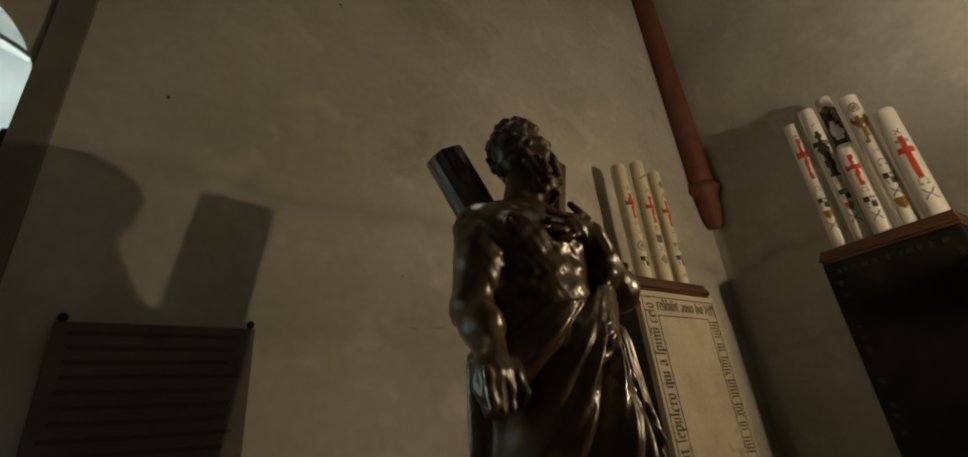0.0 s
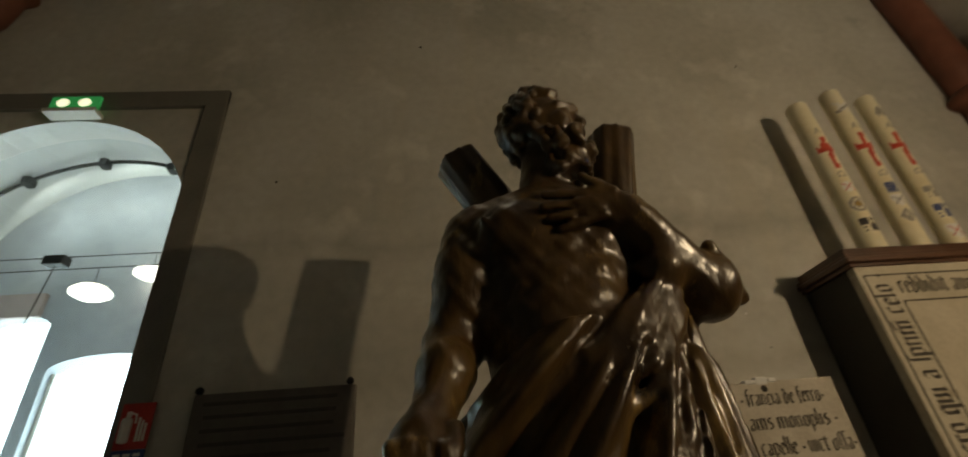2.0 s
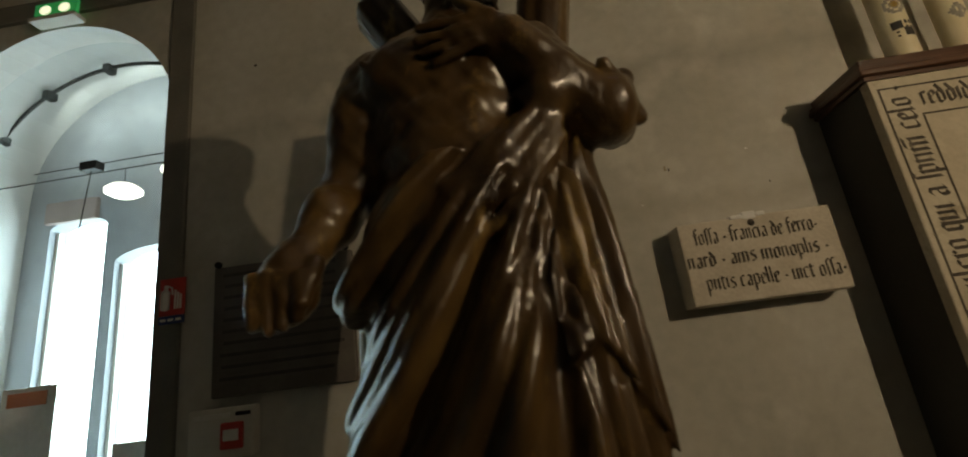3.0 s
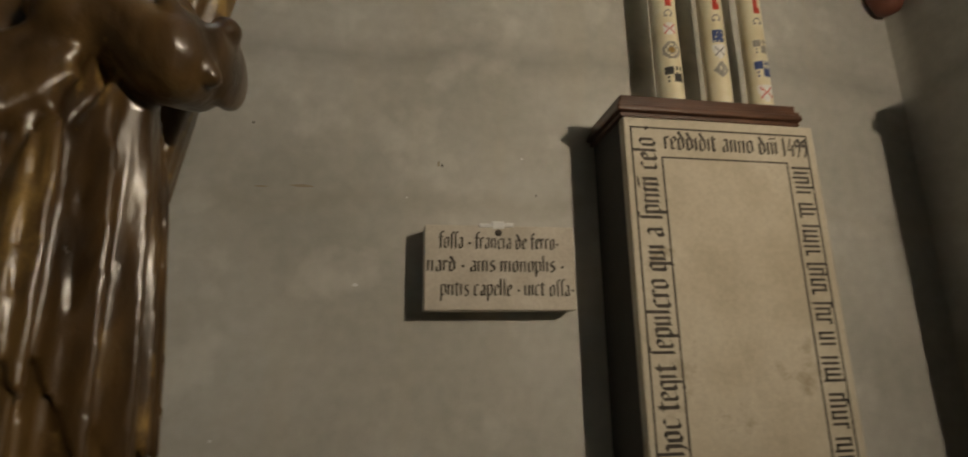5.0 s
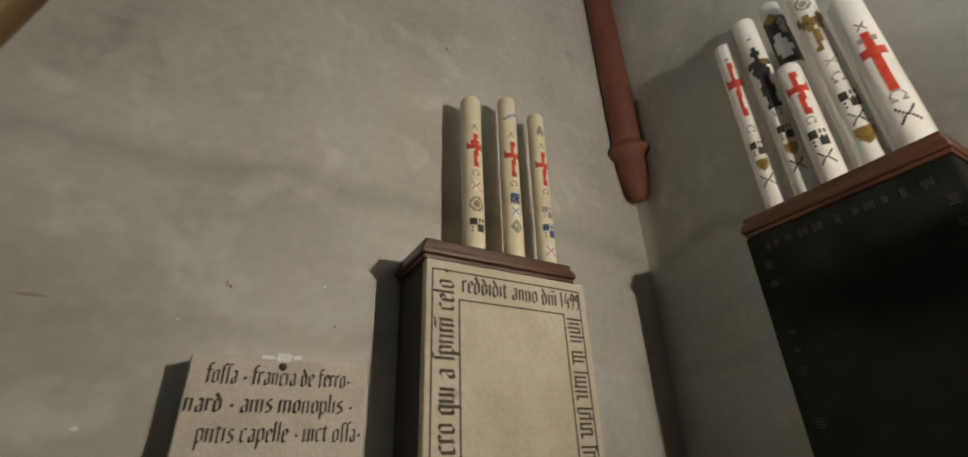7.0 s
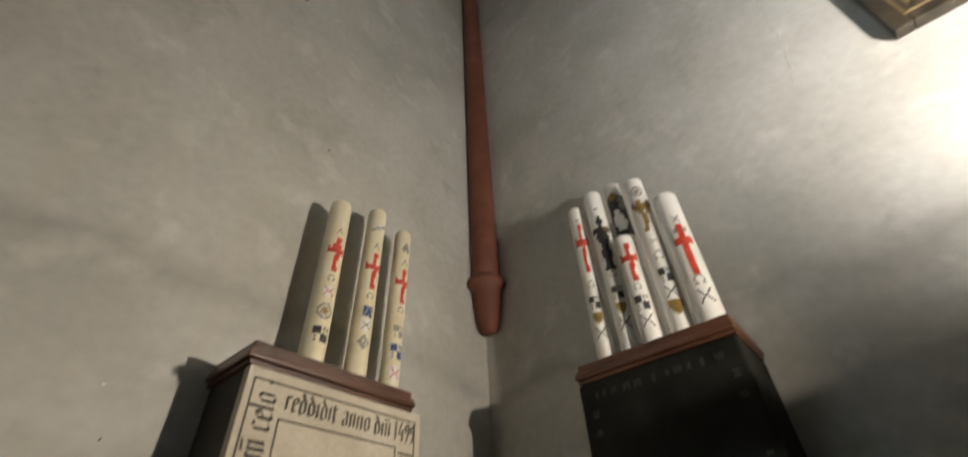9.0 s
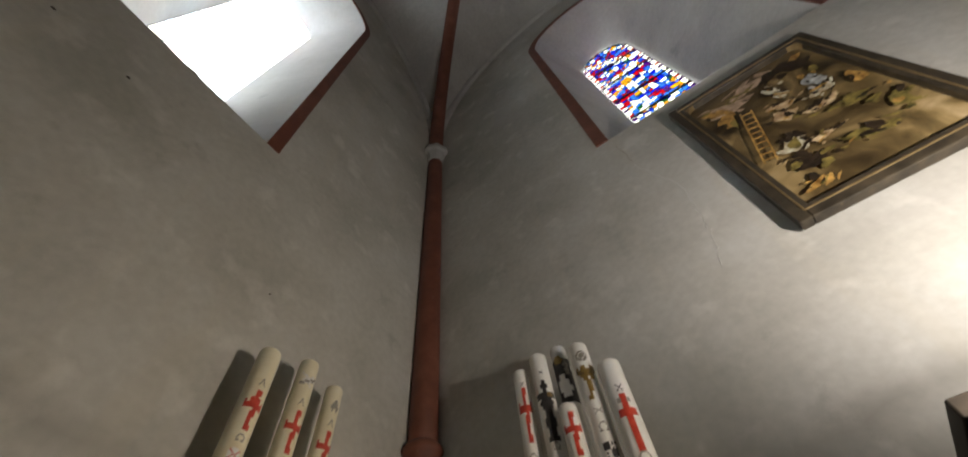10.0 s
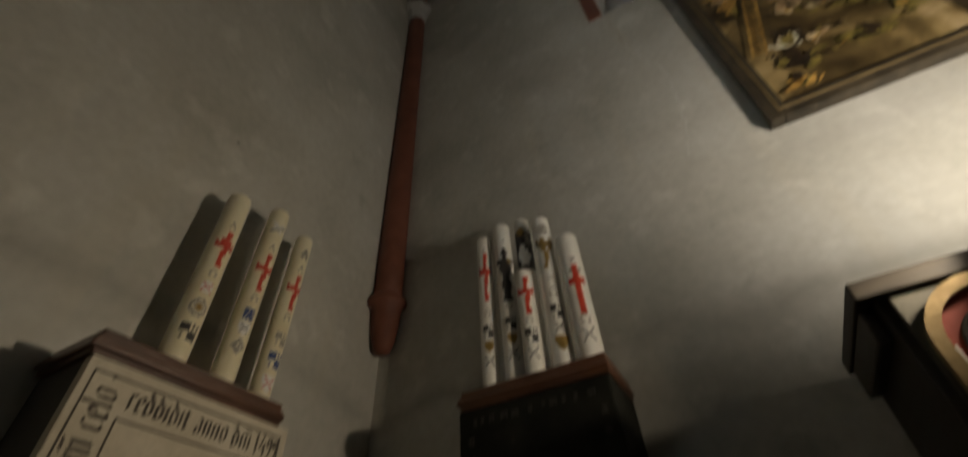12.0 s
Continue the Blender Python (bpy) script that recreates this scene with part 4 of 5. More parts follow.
candle(4.15, 1.290, TOPB, 0.047, 1.113, WAX_WHITE, FB, [("dark_band", ["########", "#######.", "########", "##..####", "#....###", "#.....##", "##...###", "########"], 0.13, 0.30, 0.86, BLACKWAX, 0), ("gold_patch", DISC, 0.05, 0.06, 1.0, GOLDWAX, -20), ("grey_patch", FIGURE, 0.04, 0.12, 0.95, GREYTRANSFER, 24)],
    "tall white wax candle with a dark painted band", (0, 0), "white candles")
candle(4.02, 1.272, TOPB, 0.047, 0.625, WAX_WHITE, FB, [("cross", CROSS, 0.09, 0.225, 0.452, RED, 0), ("omega_mark", OMEGA, 0.036, 0.035, 0.31, GREYTRANSFER, 0), ("heraldic_shield", QUARTER, 0.064, 0.075, 0.222, BLACKWAX, 0), ("saltire", SALTIRE, 0.052, 0.06, 0.13, BLACKWAX, 0)],
    "short white wax candle with red cross and dark arms", (0, 0), "white candles")
candle(4.06, 1.142, TOPB, 0.052, 0.975, WAX_WHITE, FB, [("gold_ornament", ["#.##..##", "########", ".######.", "..##.##.", "...##...", "...##...", "...##...", "...#....", "..##...."], 0.1, 0.21, 0.70, GOLDWAX, 0), ("dark_scroll", ["#......#", "##.##.##", ".######.", "...##..."], 0.11, 0.06, 0.765, BLACKWAX, 0), ("wreath_mark", RINGS, 0.06, 0.07, 0.87, GREYTRANSFER, 0), ("omega_mark", OMEGA, 0.045, 0.05, 0.445, GREYTRANSFER, 0), ("grey_mark", SALTIRE, 0.04, 0.03, 0.53, GREYTRANSFER, 0),
    ("heraldic_shield", QUARTER, 0.06, 0.075, 0.33, BLACKWAX, 0), ("saltire", SALTIRE, 0.052, 0.06, 0.24, BLACKWAX, 0), ("gold_shield", SHIELD, 0.066, 0.075, 0.158, GOLDWAX, 0)],
    "tall cream wax candle with gold ornament and badges", (0, 0), "white candles")
candle(4.05, 1.012, TOPB, 0.059, 0.768, WAX_WHITE, FB, [("cross", LONGCROSS, 0.085, 0.29, 0.40, RED, 0), ("star_mark", SALTIRE, 0.03, 0.04, 0.58, BLACKWAX, 0), ("year_mark", ["#.#", "..."], 0.06, 0.05, 0.50, GREYTRANSFER, 0), ("omega_mark", OMEGA, 0.05, 0.05, 0.233, GREYTRANSFER, 0), ("saltire", SALTIRE, 0.058, 0.07, 0.15, BLACKWAX, 0)],
    "thick white wax candle with a long red cross", (0, 0), "white candles")


# ---- the small plaque ----
pl = thing("wall_plaque", "pale limestone wall plaque with three black letter lines", "plaque")
bm = box((1.998, 2.302, 1.548), (2.546, YA - 0.004, 1.851), 0.006)
for v in bm.verts:
    v.co.x += 0.006 * noise.noise(v.co * 9)
    v.co.z += 0.006 * noise.noise(v.co * 7)
part("stone", bm, PLAQUESTONE, pl)
for text, x, z, w in (("fo\u017f\u017fa \u00b7 francia de ferro\u00b7", 2.052, 1.765, 0.43), ("nard \u00b7 ams monoplis \u00b7", 2.012, 1.682, 0.485), ("pntis capelle \u00b7 uict o\u017f\u017fa\u00b7", 2.058, 1.598, 0.475)):
    part("inscription", moved(nib_strokes(text, 0.042, w, len(text)), Matrix.Translation((x, 2.302, z))), INK, pl)
bm = turned([(0.0, 0.0), (0.011, 0.0), (0.013, 0.004), (0.008, 0.007), (0.0, 0.008)][1:], sides=12)
part("fixing_hole", moved(bm, pose(2.262, 2.304, 1.824, 90, 0, 0)), INK, pl, "dark fixing hole")
bm = box((2.192, 2.297, 1.843), (2.236, 2.33, 1.858), 0.004)
box((2.238, 2.299, 1.838), (2.285, 2.33, 1.868), 0.006, bm)
box((2.287, 2.298, 1.846), (2.318, 2.33, 1.862), 0.004, bm)
part("mortar_patch", bm, PLASTER_WHITE, pl, "chipped white mortar over the fixing")


# ---- the painting ----
def canvas_material():
    m = bpy.data.materials.new("old_oil_canvas")
    m.use_nodes = True
    n, l = m.node_tree.nodes, m.node_tree.links
    b = n["Principled BSDF"]
    tc = n.new("ShaderNodeTexCoord")
    warp = n.new("ShaderNodeTexNoise")
    warp.inputs["Scale"].default_value = 2.2
    mix = n.new("ShaderNodeMixRGB")
    mix.inputs[0].default_value = 0.25
    l.new(tc.outputs["Object"], warp.inputs[0])
    l.new(tc.outputs["Object"], mix.inputs[1])
    l.new(warp.outputs["Color"], mix.inputs[2])
    a = n.new("ShaderNodeTexNoise")
    a.inputs["Scale"].default_value, a.inputs["Detail"].default_value, a.inputs["Distortion"].default_value = 3.4, 8, 1.2
    l.new(mix.outputs[0], a.inputs[0])
    r = n.new("ShaderNodeValToRGB")
    r.color_ramp.elements[0].position, r.color_ramp.elements[1].position = 0.3, 0.78
    r.color_ramp.elements[0].color, r.color_ramp.elements[1].color = (0.024, 0.016, 0.008, 1), (0.62, 0.46, 0.27, 1)
    for p, c in ((0.42, (0.09, 0.06, 0.025)), (0.54, (0.21, 0.145, 0.06)), (0.64, (0.38, 0.27, 0.12))):
        r.color_ramp.elements.new(p).color = (*c, 1)
    l.new(a.outputs[0], r.inputs[0])
    l.new(r.outputs[0], b.inputs["Base Color"])
    b.inputs["Roughness"].default_value = 0.38
    f = n.new("ShaderNodeTexNoise")
    f.inputs["Scale"].default_value = 60
    l.new(tc.outputs["Object"], f.inputs[0])
    bp = n.new("ShaderNodeBump")
    bp.inputs["Strength"].default_value, bp.inputs["Distance"].default_value = 0.2, 0.004
    l.new(f.outputs[0], bp.inputs["Height"])
    l.new(bp.outputs[0], b.inputs["Normal"])
    return m


CANVAS = canvas_material()
PAINTS = [material("paint_" + k, c, rough=0.4, scale=18, fine=60, bump=0.1) for k, c in (("cream", [(0.375, 0.263, 0.131), (0.800, 0.800, 0.637)]), ("ochre", [(0.203, 0.101, 0.024), (0.689, 0.405, 0.112)]), ("flesh", [(0.312, 0.166, 0.078), (0.800, 0.624, 0.370)]), ("umber", [(0.015, 0.011, 0.008), (0.05, 0.032, 0.018)]), ("grey_blue", [(0.146, 0.155, 0.155), (0.601, 0.619, 0.601)]), ("olive", [(0.061, 0.051, 0.016), (0.344, 0.263, 0.072)]), ("rose_sky", [(0.281, 0.194, 0.130), (0.648, 0.475, 0.346)]))]
PW, PH = 1.13, 1.78
paint = thing("painting", "large dark oil painting in a black and gilt moulded frame", "painting", at=(XR - 0.04, -0.765, 4.432))
paint.rotation_euler = (0, radians(-0.6), radians(90))
# local: x runs along the wall to the viewer's right reversed, y towards the room
part("canvas", box((-PW / 2 + 0.09, -0.03, -PH / 2 + 0.09), (PW / 2 - 0.09, -0.006, PH / 2 - 0.09)), CANVAS, paint)


def blot(cx, cz, w, h, turn, seed, mat, lift):
    k, rnd = 22, random.Random(seed)
    ph = [rnd.uniform(0, 6.28) for _ in range(4)]
    pts = []
    for i in range(k):
        a = 2 * math.pi * i / k
        r = 1 + 0.22 * math.sin(2 * a + ph[0]) + 0.16 * math.sin(3 * a + ph[1]) + 0.12 * math.sin(5 * a + ph[2])
        x, z = w * r * math.cos(a), h * r * math.sin(a)
        c, s = math.cos(radians(turn)), math.sin(radians(turn))
        pts.append((cx + x * c - z * s, cz + x * s + z * c))
    return moved(prism(pts, 0.001), Matrix.Translation((0, -0.0055 + lift, 0)))


rnd = random.Random(21)
# a pale sky, a crowd of light and dark drapery, a ladder; plain shapes
CW, CH = PW - 0.2, PH - 0.2
GROUPS = ((0.22, 0.16, 0.30, 0.12, 10, 6), (0.5, 0.10, 0.35, 0.07, 0, 6), (0.8, 0.12, 0.22, 0.12, 0, 3), (0.17, 0.26, 0.10, 0.11, 20, 1), (0.55, 0.27, 0.07, 0.13, -15, 0), (0.48, 0.38, 0.17, 0.05, 12, 2),
          (0.42, 0.47, 0.11, 0.08, -20, 2), (0.76, 0.33, 0.10, 0.11, 25, 4), (0.72, 0.43, 0.16, 0.05, -25, 0), (0.62, 0.53, 0.16, 0.04, -10, 2), (0.30, 0.66, 0.13, 0.10, 25, 0), (0.22, 0.80, 0.15, 0.09, 0, 3),
          (0.42, 0.71, 0.14, 0.03, -12, 2), (0.75, 0.60, 0.2, 0.06, 8, 5), (0.60, 0.82, 0.25, 0.06, 14, 5), (0.86, 0.74, 0.12, 0.08, 20, 5), (0.15, 0.93, 0.14, 0.04, -6, 1), (0.9, 0.48, 0.08, 0.09, 0, 1))
n = 0
for gu, gv, gw, gh, turn, k in GROUPS:
    for q in range(12):
        big = q == 0
        s = 0.5 if big else rnd.uniform(0.08, 0.3)
        cx = (0.5 - gu) * CW + (0 if big else rnd.gauss(0, 0.45) * gw * CW)
        cz = (0.5 - gv) * CH + (0 if big else rnd.gauss(0, 0.45) * gh * CH)
        if abs(cx) > 0.44 * CW or abs(cz) > 0.45 * CH:
            continue
        w, hh = gw * CW * s * (1 if big else rnd.uniform(0.7, 1.3)), gh * CH * s * (1 if big else rnd.uniform(0.4, 1.2))
        mat = PAINTS[k if q < 5 else rnd.choice((k, 3, 3, 5, 1))]
        n += 1
        part("painted_shape", blot(cx, cz, min(w, 0.45 * CW - abs(cx)), min(hh, 0.46 * CH - abs(cz)), turn + (0 if big else rnd.uniform(-40, 40)), n, mat, 0.00016 * n), mat, paint)
bm = bmesh.new()
STRIP = [(-0.005, -0.001), (0.005, -0.001), (0.005, 0.001), (-0.005, 0.001)]
L0, L1, L2, L3 = (0.17, 0.30), (0.35, -0.33), (0.24, 0.32), (0.42, -0.31)
sweep([(L0[0], 0.030, L0[1]), (L1[0], 0.030, L1[1])], STRIP, bm, (0, 1, 0))
sweep([(L2[0], 0.030, L2[1]), (L3[0], 0.030, L3[1])], STRIP, bm, (0, 1, 0))
for i in range(10):
    t = (i + 0.5) / 10
    sweep([(L0[0] + (L1[0] - L0[0]) * t, 0.030, L0[1] + (L1[1] - L0[1]) * t), (L2[0] + (L3[0] - L2[0]) * t, 0.030, L2[1] + (L3[1] - L2[1]) * t)], STRIP, bm, (0, 1, 0))
part("painted_ladder", bm, PAINTS[1], paint)


for name, inset, wide, y0, y1, mat, bv in (("outer_moulding", 0.0, 0.07, -0.03, 0.04, FRAME, 0.01), ("middle_moulding", 0.06, 0.012, -0.02, 0.046, GILT, 0.004), ("inner_moulding", 0.07, 0.035, -0.02, 0.042, FRAME, 0.008)):
    x1, z1 = PW / 2 - inset, PH / 2 - inset
    for lo3, hi3 in (((-x1, y0, -z1), (-x1 + wide, y1, z1)), ((x1 - wide, y0, -z1), (x1, y1, z1)), ((-x1 + wide, y0, z1 - wide), (x1 - wide, y1, z1)), ((-x1 + wide, y0, -z1), (x1 - wide, y1, -z1 + wide))):
        part(name, box(lo3, hi3, bv, None, 2), mat, paint)
for sx in (-1, 1):
    bm = prism([(sx * (PW / 2 - 0.1 - 0.11 * (1 - math.cos(a))), PH / 2 - 0.1 - 0.11 * (1 - math.sin(a))) for a in [math.pi / 2 * i / 8 for i in range(9)]] + [(sx * (PW / 2 - 0.1), PH / 2 - 0.1)], 0.05)
    part("corner_piece", moved(bm, Matrix.Translation((0, -0.01, 0))), GILT, paint, "scalloped gilt corner")
    part("hanging_bracket", box((sx * 0.3 - 0.02, -0.039, 0.5), (sx * 0.3 + 0.02, -0.025, 0.6), 0.004), IRON, paint)

# ---- cabinet with an arched niche ----
cab = thing("cabinet", "black wooden cabinet with a cornice and arched red niches", "cabinet")
CX0, CY1 = 3.58, 0.15
part("body", box((CX0 + 0.02, -1.02, 0.0), (4.10, CY1 - 0.045, 2.175), 0.006), WOOD_DARK, cab)
part("cornice", box((CX0 - 0.01, -1.08, 2.172), (4.12, CY1, 2.228), 0.008, None, 3), WOOD_DARK, cab)
part("side_moulding", box((CX0 + 0.06, CY1 - 0.046, 2.07), (4.08, CY1 - 0.006, 2.173), 0.01, None, 2), WOOD_DARK, cab)
PANEL = material("dull_olive_panel", [(0.055, 0.05, 0.036), (0.08, 0.072, 0.052)], rough=0.6, scale=7)
NICHE = material("niche_red", [(0.24, 0.035, 0.022), (0.34, 0.06, 0.04)], rough=0.7, scale=8)
RUN = [math.pi * i / 20 for i in range(21)]
for k, cy in enumerate((-0.098, -0.46, -0.82)):
    R = 0.148
    part("front_panel", box((CX0 + 0.008, cy - 0.175, 1.1), (CX0 + 0.0215, cy + 0.175, 2.165), 0.004), PANEL, cab, "dull olive panel")
    arch = [(cy + R, 1.15)] + [(cy + R * math.cos(a), 2.0 + R * math.sin(a)) for a in RUN] + [(cy - R, 1.15)]
    part("niche_arch", sweep([(CX0 - 0.004, u, z) for u, z in arch], [(-0.016, -0.014), (0.016, -0.014), (0.016, 0.014), (-0.016, 0.014)], None, (1, 0, 0)), GILT, cab, "dull gilt arched moulding")
    inner = [(u - cy, z) for u, z in arch]
    part("niche_back", moved(prism(inner, 0.006), pose(CX0 + 0.008, cy, 0, 0, 0, 90) @ Matrix.Diagonal((0.9, 1, 1, 1))), NICHE, cab, "dull red niche cloth")
    for s in (-1, 1):
        part("niche_jamb", box((CX0 - 0.006, cy + s * (R - 0.022) - 0.004, 1.15), (CX0 + 0.006, cy + s * (R - 0.022) + 0.004, 2.0), 0.002), WHITEPAPER, cab, "white inner edge")
    for q in range(3):
        r = 0.10 - 0.032 * q
        part("niche_stripe", sweep([(CX0 - 0.002, cy + r * math.cos(a), 1.98 + r * math.sin(a)) for a in RUN], ring_section(0.007, 8), None, (1, 0, 0)), WOOD_DARK if q % 2 == 0 else OXIDE, cab)

# ---- cable, far floodlight ----
bm = sweep([(XR - 0.012, -1.83, 5.615), (XR - 0.012, -2.5, 5.605), (XR - 0.012, -3.1, 5.615), (XR - 0.012, YB + 0.02, 5.625)], ring_section(0.012, 8))
tagged(part("cable", bm, IRON), "thin black cable clipped along the wall", "cable")
fl = thing("floodlight", "small black floodlight on the wall under the vault", "floodlight", at=(XR - 0.16, -3.32, 8.65))
part("housing", box((-0.06, -0.16, -0.12), (0.08, 0.16, 0.12), 0.02), IRON, fl)
part("bracket", box((0.06, -0.03, -0.03), (0.165, 0.03, 0.03), 0.005), IRON, fl)
part("lens", box((-0.066, -0.13, -0.09), (-0.058, 0.13, 0.09), 0.003), PLASTIC, fl)

# ---- doorway: sign, plaques, boxes ----
sign = thing("exit_sign", "lit green exit sign over the doorway", "exit sign", at=(-0.725, YA - 0.01, 3.365))
sign.scale = (0.82, 1, 0.95)
part("housing", box((-0.15, -0.07, 0.0), (0.15, 0.0, 0.025), 0.006), PLASTIC, sign, "white plastic housing")
part("panel", box((-0.14, -0.052, 0.025), (0.14, -0.034, 0.12), 0.004), glow("exit_green", (0.005, 0.30, 0.10), 1.1), sign, "glowing green panel")
for x in (-0.065, 0.06):
    part("pictogram", moved(turned([(0.036, 0.0), (0.036, 0.004)], sides=16), pose(x, -0.052, 0.073, 90, 0, 0) @ Matrix.Diagonal((1.0, 0.75, 1, 1))), glow("exit_white", (0.85, 1.0, 0.9), 2.5), sign, "white pictogram")
fs = thing("fire_sign", "red fire extinguisher sign with a blue foot on the wall", "fire sign", at=(-0.04, YA - 0.028, 1.765))
part("red_plate", box((-0.055, 0, 0.035), (0.057, 0.006, 0.19), 0.002), SIGNRED, fs)
part("blue_plate", box((-0.055, 0, 0.0), (0.057, 0.006, 0.034), 0.002), SIGNBLUE, fs)
bm = box((-0.042, -0.002, 0.055), (-0.008, 0.002, 0.14), 0.012)
box((-0.034, -0.002, 0.14), (-0.016, 0.002, 0.162), 0.004, bm)
sweep([(-0.02, 0, 0.158), (0.0, 0, 0.15), (0.004, 0, 0.12)], ring_section(0.004, 6), bm)
part("extinguisher_picture", bm, WHITEPAPER, fs, "white extinguisher picture")
for i in range(3):
    part("writing", box((0.012 + 0.012 * i, -0.002, 0.06), (0.02 + 0.012 * i, 0.002, 0.14 - 0.01 * i)), WHITEPAPER, fs)
for i in range(3):
    part("writing", box((-0.045 + 0.033 * i, -0.002, 0.012), (-0.022 + 0.033 * i, 0.002, 0.022)), WHITEPAPER, fs)
al = thing("alarm_box", "cream plastic alarm box with a red call point", "alarm box", at=(0.07, YA - 0.05, 1.235))
part("case", box((0, 0, 0), (0.262, 0.05, 0.178), 0.01), PLASTIC, al)
part("call_point", box((0.135, -0.012, 0.03), (0.225, 0.002, 0.125), 0.008), SIGNRED, al, "red call point")
part("window", box((0.15, -0.015, 0.06), (0.21, -0.010, 0.1), 0.002), WHITEPAPER, al)
part("lid_strip", box((0.02, -0.004, 0.14), (0.17, 0.002, 0.16), 0.003), WHITEPAPER, al)
part("dark_strip", box((0.19, -0.004, 0.145), (0.25, 0.002, 0.16), 0.003), IRON, al)
me_pl = thing("memorial_plaque", "grey stone memorial plaque with rows of worn lines", "plaque", at=(0.145, YA - 0.03, 1.45))
part("stone", box((0, 0, 0), (0.585, 0.03, 0.52), 0.006), MEMORIAL, me_pl)
for i in range(10):
    z = 0.475 - 0.046 * i
    part("worn_line", box((0.03 + strokes.uniform(0, 0.02), -0.002, z), (0.555 - strokes.uniform(0, 0.06), 0.002, z + 0.014), 0.001), MEMORIAL_LINE, me_pl)
for x in (0.02, 0.565):
    part("stud", moved(turned([(0.014, 0), (0.014, 0.012), (0.008, 0.02)], sides=12), pose(x, 0, 0.53, 90, 0, 0)), IRON, me_pl, "dark iron stud")

# ---- glazed passage behind the doorway ----
PY1 = YA + 0.70
on_end = lambda u, z: (u, PY1, z)
end_back = lambda u, z: (u, PY1 + 0.12, z)
E1, E2 = arch_line(-1.44, -1.06, 0.35, 2.56, 0.06), arch_line(-0.99, -0.40, 0.35, 2.30, 0.08)
PORCH = plaster_material("blue_grey_porch_wall", [(0.36, 0.39, 0.42), (0.42, 0.45, 0.48), (0.47, 0.5, 0.53)], 0.3)
bm = wall_face(on_end, -1.9, 0.4, 0, 3.8, [E1, E2], bmesh.new())
wall_face(end_back, -1.9, 0.4, 0, 3.8, [E1, E2], bm)
setting("porch_end_wall", bm, PORCH, "blue-grey end wall of the glazed porch")
for i, o in enumerate((E1, E2)):
    setting("porch_window_reveal_%d" % (i + 1), reveal(o, o, on_end, end_back), PORCH, "plain window reveal")
setting("backdrop", box((-2.3, PY1 + 0.5, -0.3), (0.8, PY1 + 0.55, 4.2)), glow("daylight", (0.56, 0.80, 1.0), 20.0), "bright overcast daylight outside the porch")
for o in (E1, E2):
    cc = (o[0][0] + o[-1][0]) / 2
    w = tagged(thing("window_frame", "slim pale window frame in the porch end wall", "window", "porch windows", (cc, PY1 + 0.04, 0)), kind="structure")
    hw = (o[-1][0] - o[0][0]) / 2
    for x in (-hw, hw - 0.02):
        part("stile", box((x, 0.003, o[0][1]), (x + 0.02, 0.03, o[1][1])), PLASTIC, w)
    part("sill", box((-hw, -0.08, o[0][1] - 0.03), (hw, 0.05, o[0][1])), PLASTIC, w)
part("lintel_block", box((-1.46, PY1 - 0.03, 2.60), (-1.12, PY1 + 0.01, 2.74), 0.01), material("rosy_stone", [(0.36, 0.29, 0.27), (0.44, 0.36, 0.34)], rough=0.8, scale=9), bpy.data.objects["porch_end_wall"], "rosy stone lintel block")
# light track bent under the soffit, with spots
tr = thing("light_track", "thin black lighting track bent under the arch with small spots", "light track")
pts = [(-0.755 - 0.80 * math.cos(a), 2.80, 2.72 + 0.69 * math.sin(a)) for a in [math.pi * i / 32 for i in range(33)]]
part("track", sweep(pts, ring_section(0.011, 8), None, (0, 1, 0)), IRON, tr)
for k in (5, 10, 15, 20, 25, 29):
    x, y, z = pts[k]
    part("spot", moved(box((-0.022, -0.03, -0.035), (0.022, 0.03, 0.015), 0.006), Matrix.Translation((x, y, z))), IRON, tr)
wire = thing("hanging_lamp", "round white glowing lamp on a wire across the porch", "lamp", "porch lamps", at=(-0.60, 2.72, 2.56))
part("wire", sweep([(-0.95, 0, 0.12), (0.55, 0, 0.13)], ring_section(0.003, 6)), IRON, wire)
part("drop", sweep([(0.0, 0, 0.12), (0.0, 0, 0.02)], ring_section(0.002, 6), None, (0, 1, 0)), IRON, wire)
part("globe", turned([(0.02, 0.03), (0.06, 0.022), (0.085, 0.0), (0.085, -0.015), (0.05, -0.035), (0.015, -0.04)]), glow("lamp_white", (0.9, 0.96, 1.0), 9.0), wire, "glowing white globe", True)
copy_thing(wire, Matrix.Translation((-0.55, 3.03, 2.80)))
jb = thing("junction_box", "small black box hung on a thin rod in the porch", "junction box", at=(-0.89, 2.81, 2.78))
part("box", box((-0.05, -0.03, -0.025), (0.05, 0.03, 0.025), 0.006), IRON, jb)
part("rod", sweep([(0.0, 0, -0.02), (-0.05, 0.0, -0.5)], ring_section(0.003, 6), None, (0, 1, 0)), IRON, jb)
po = thing("notice", "white notice with an orange head on the glass door", "notice", at=(-0.83, YA + 0.15, 1.18))
part("sheet", box((-0.13, 0, 0), (0.13, 0.004, 0.42)), WHITEPAPER, po)
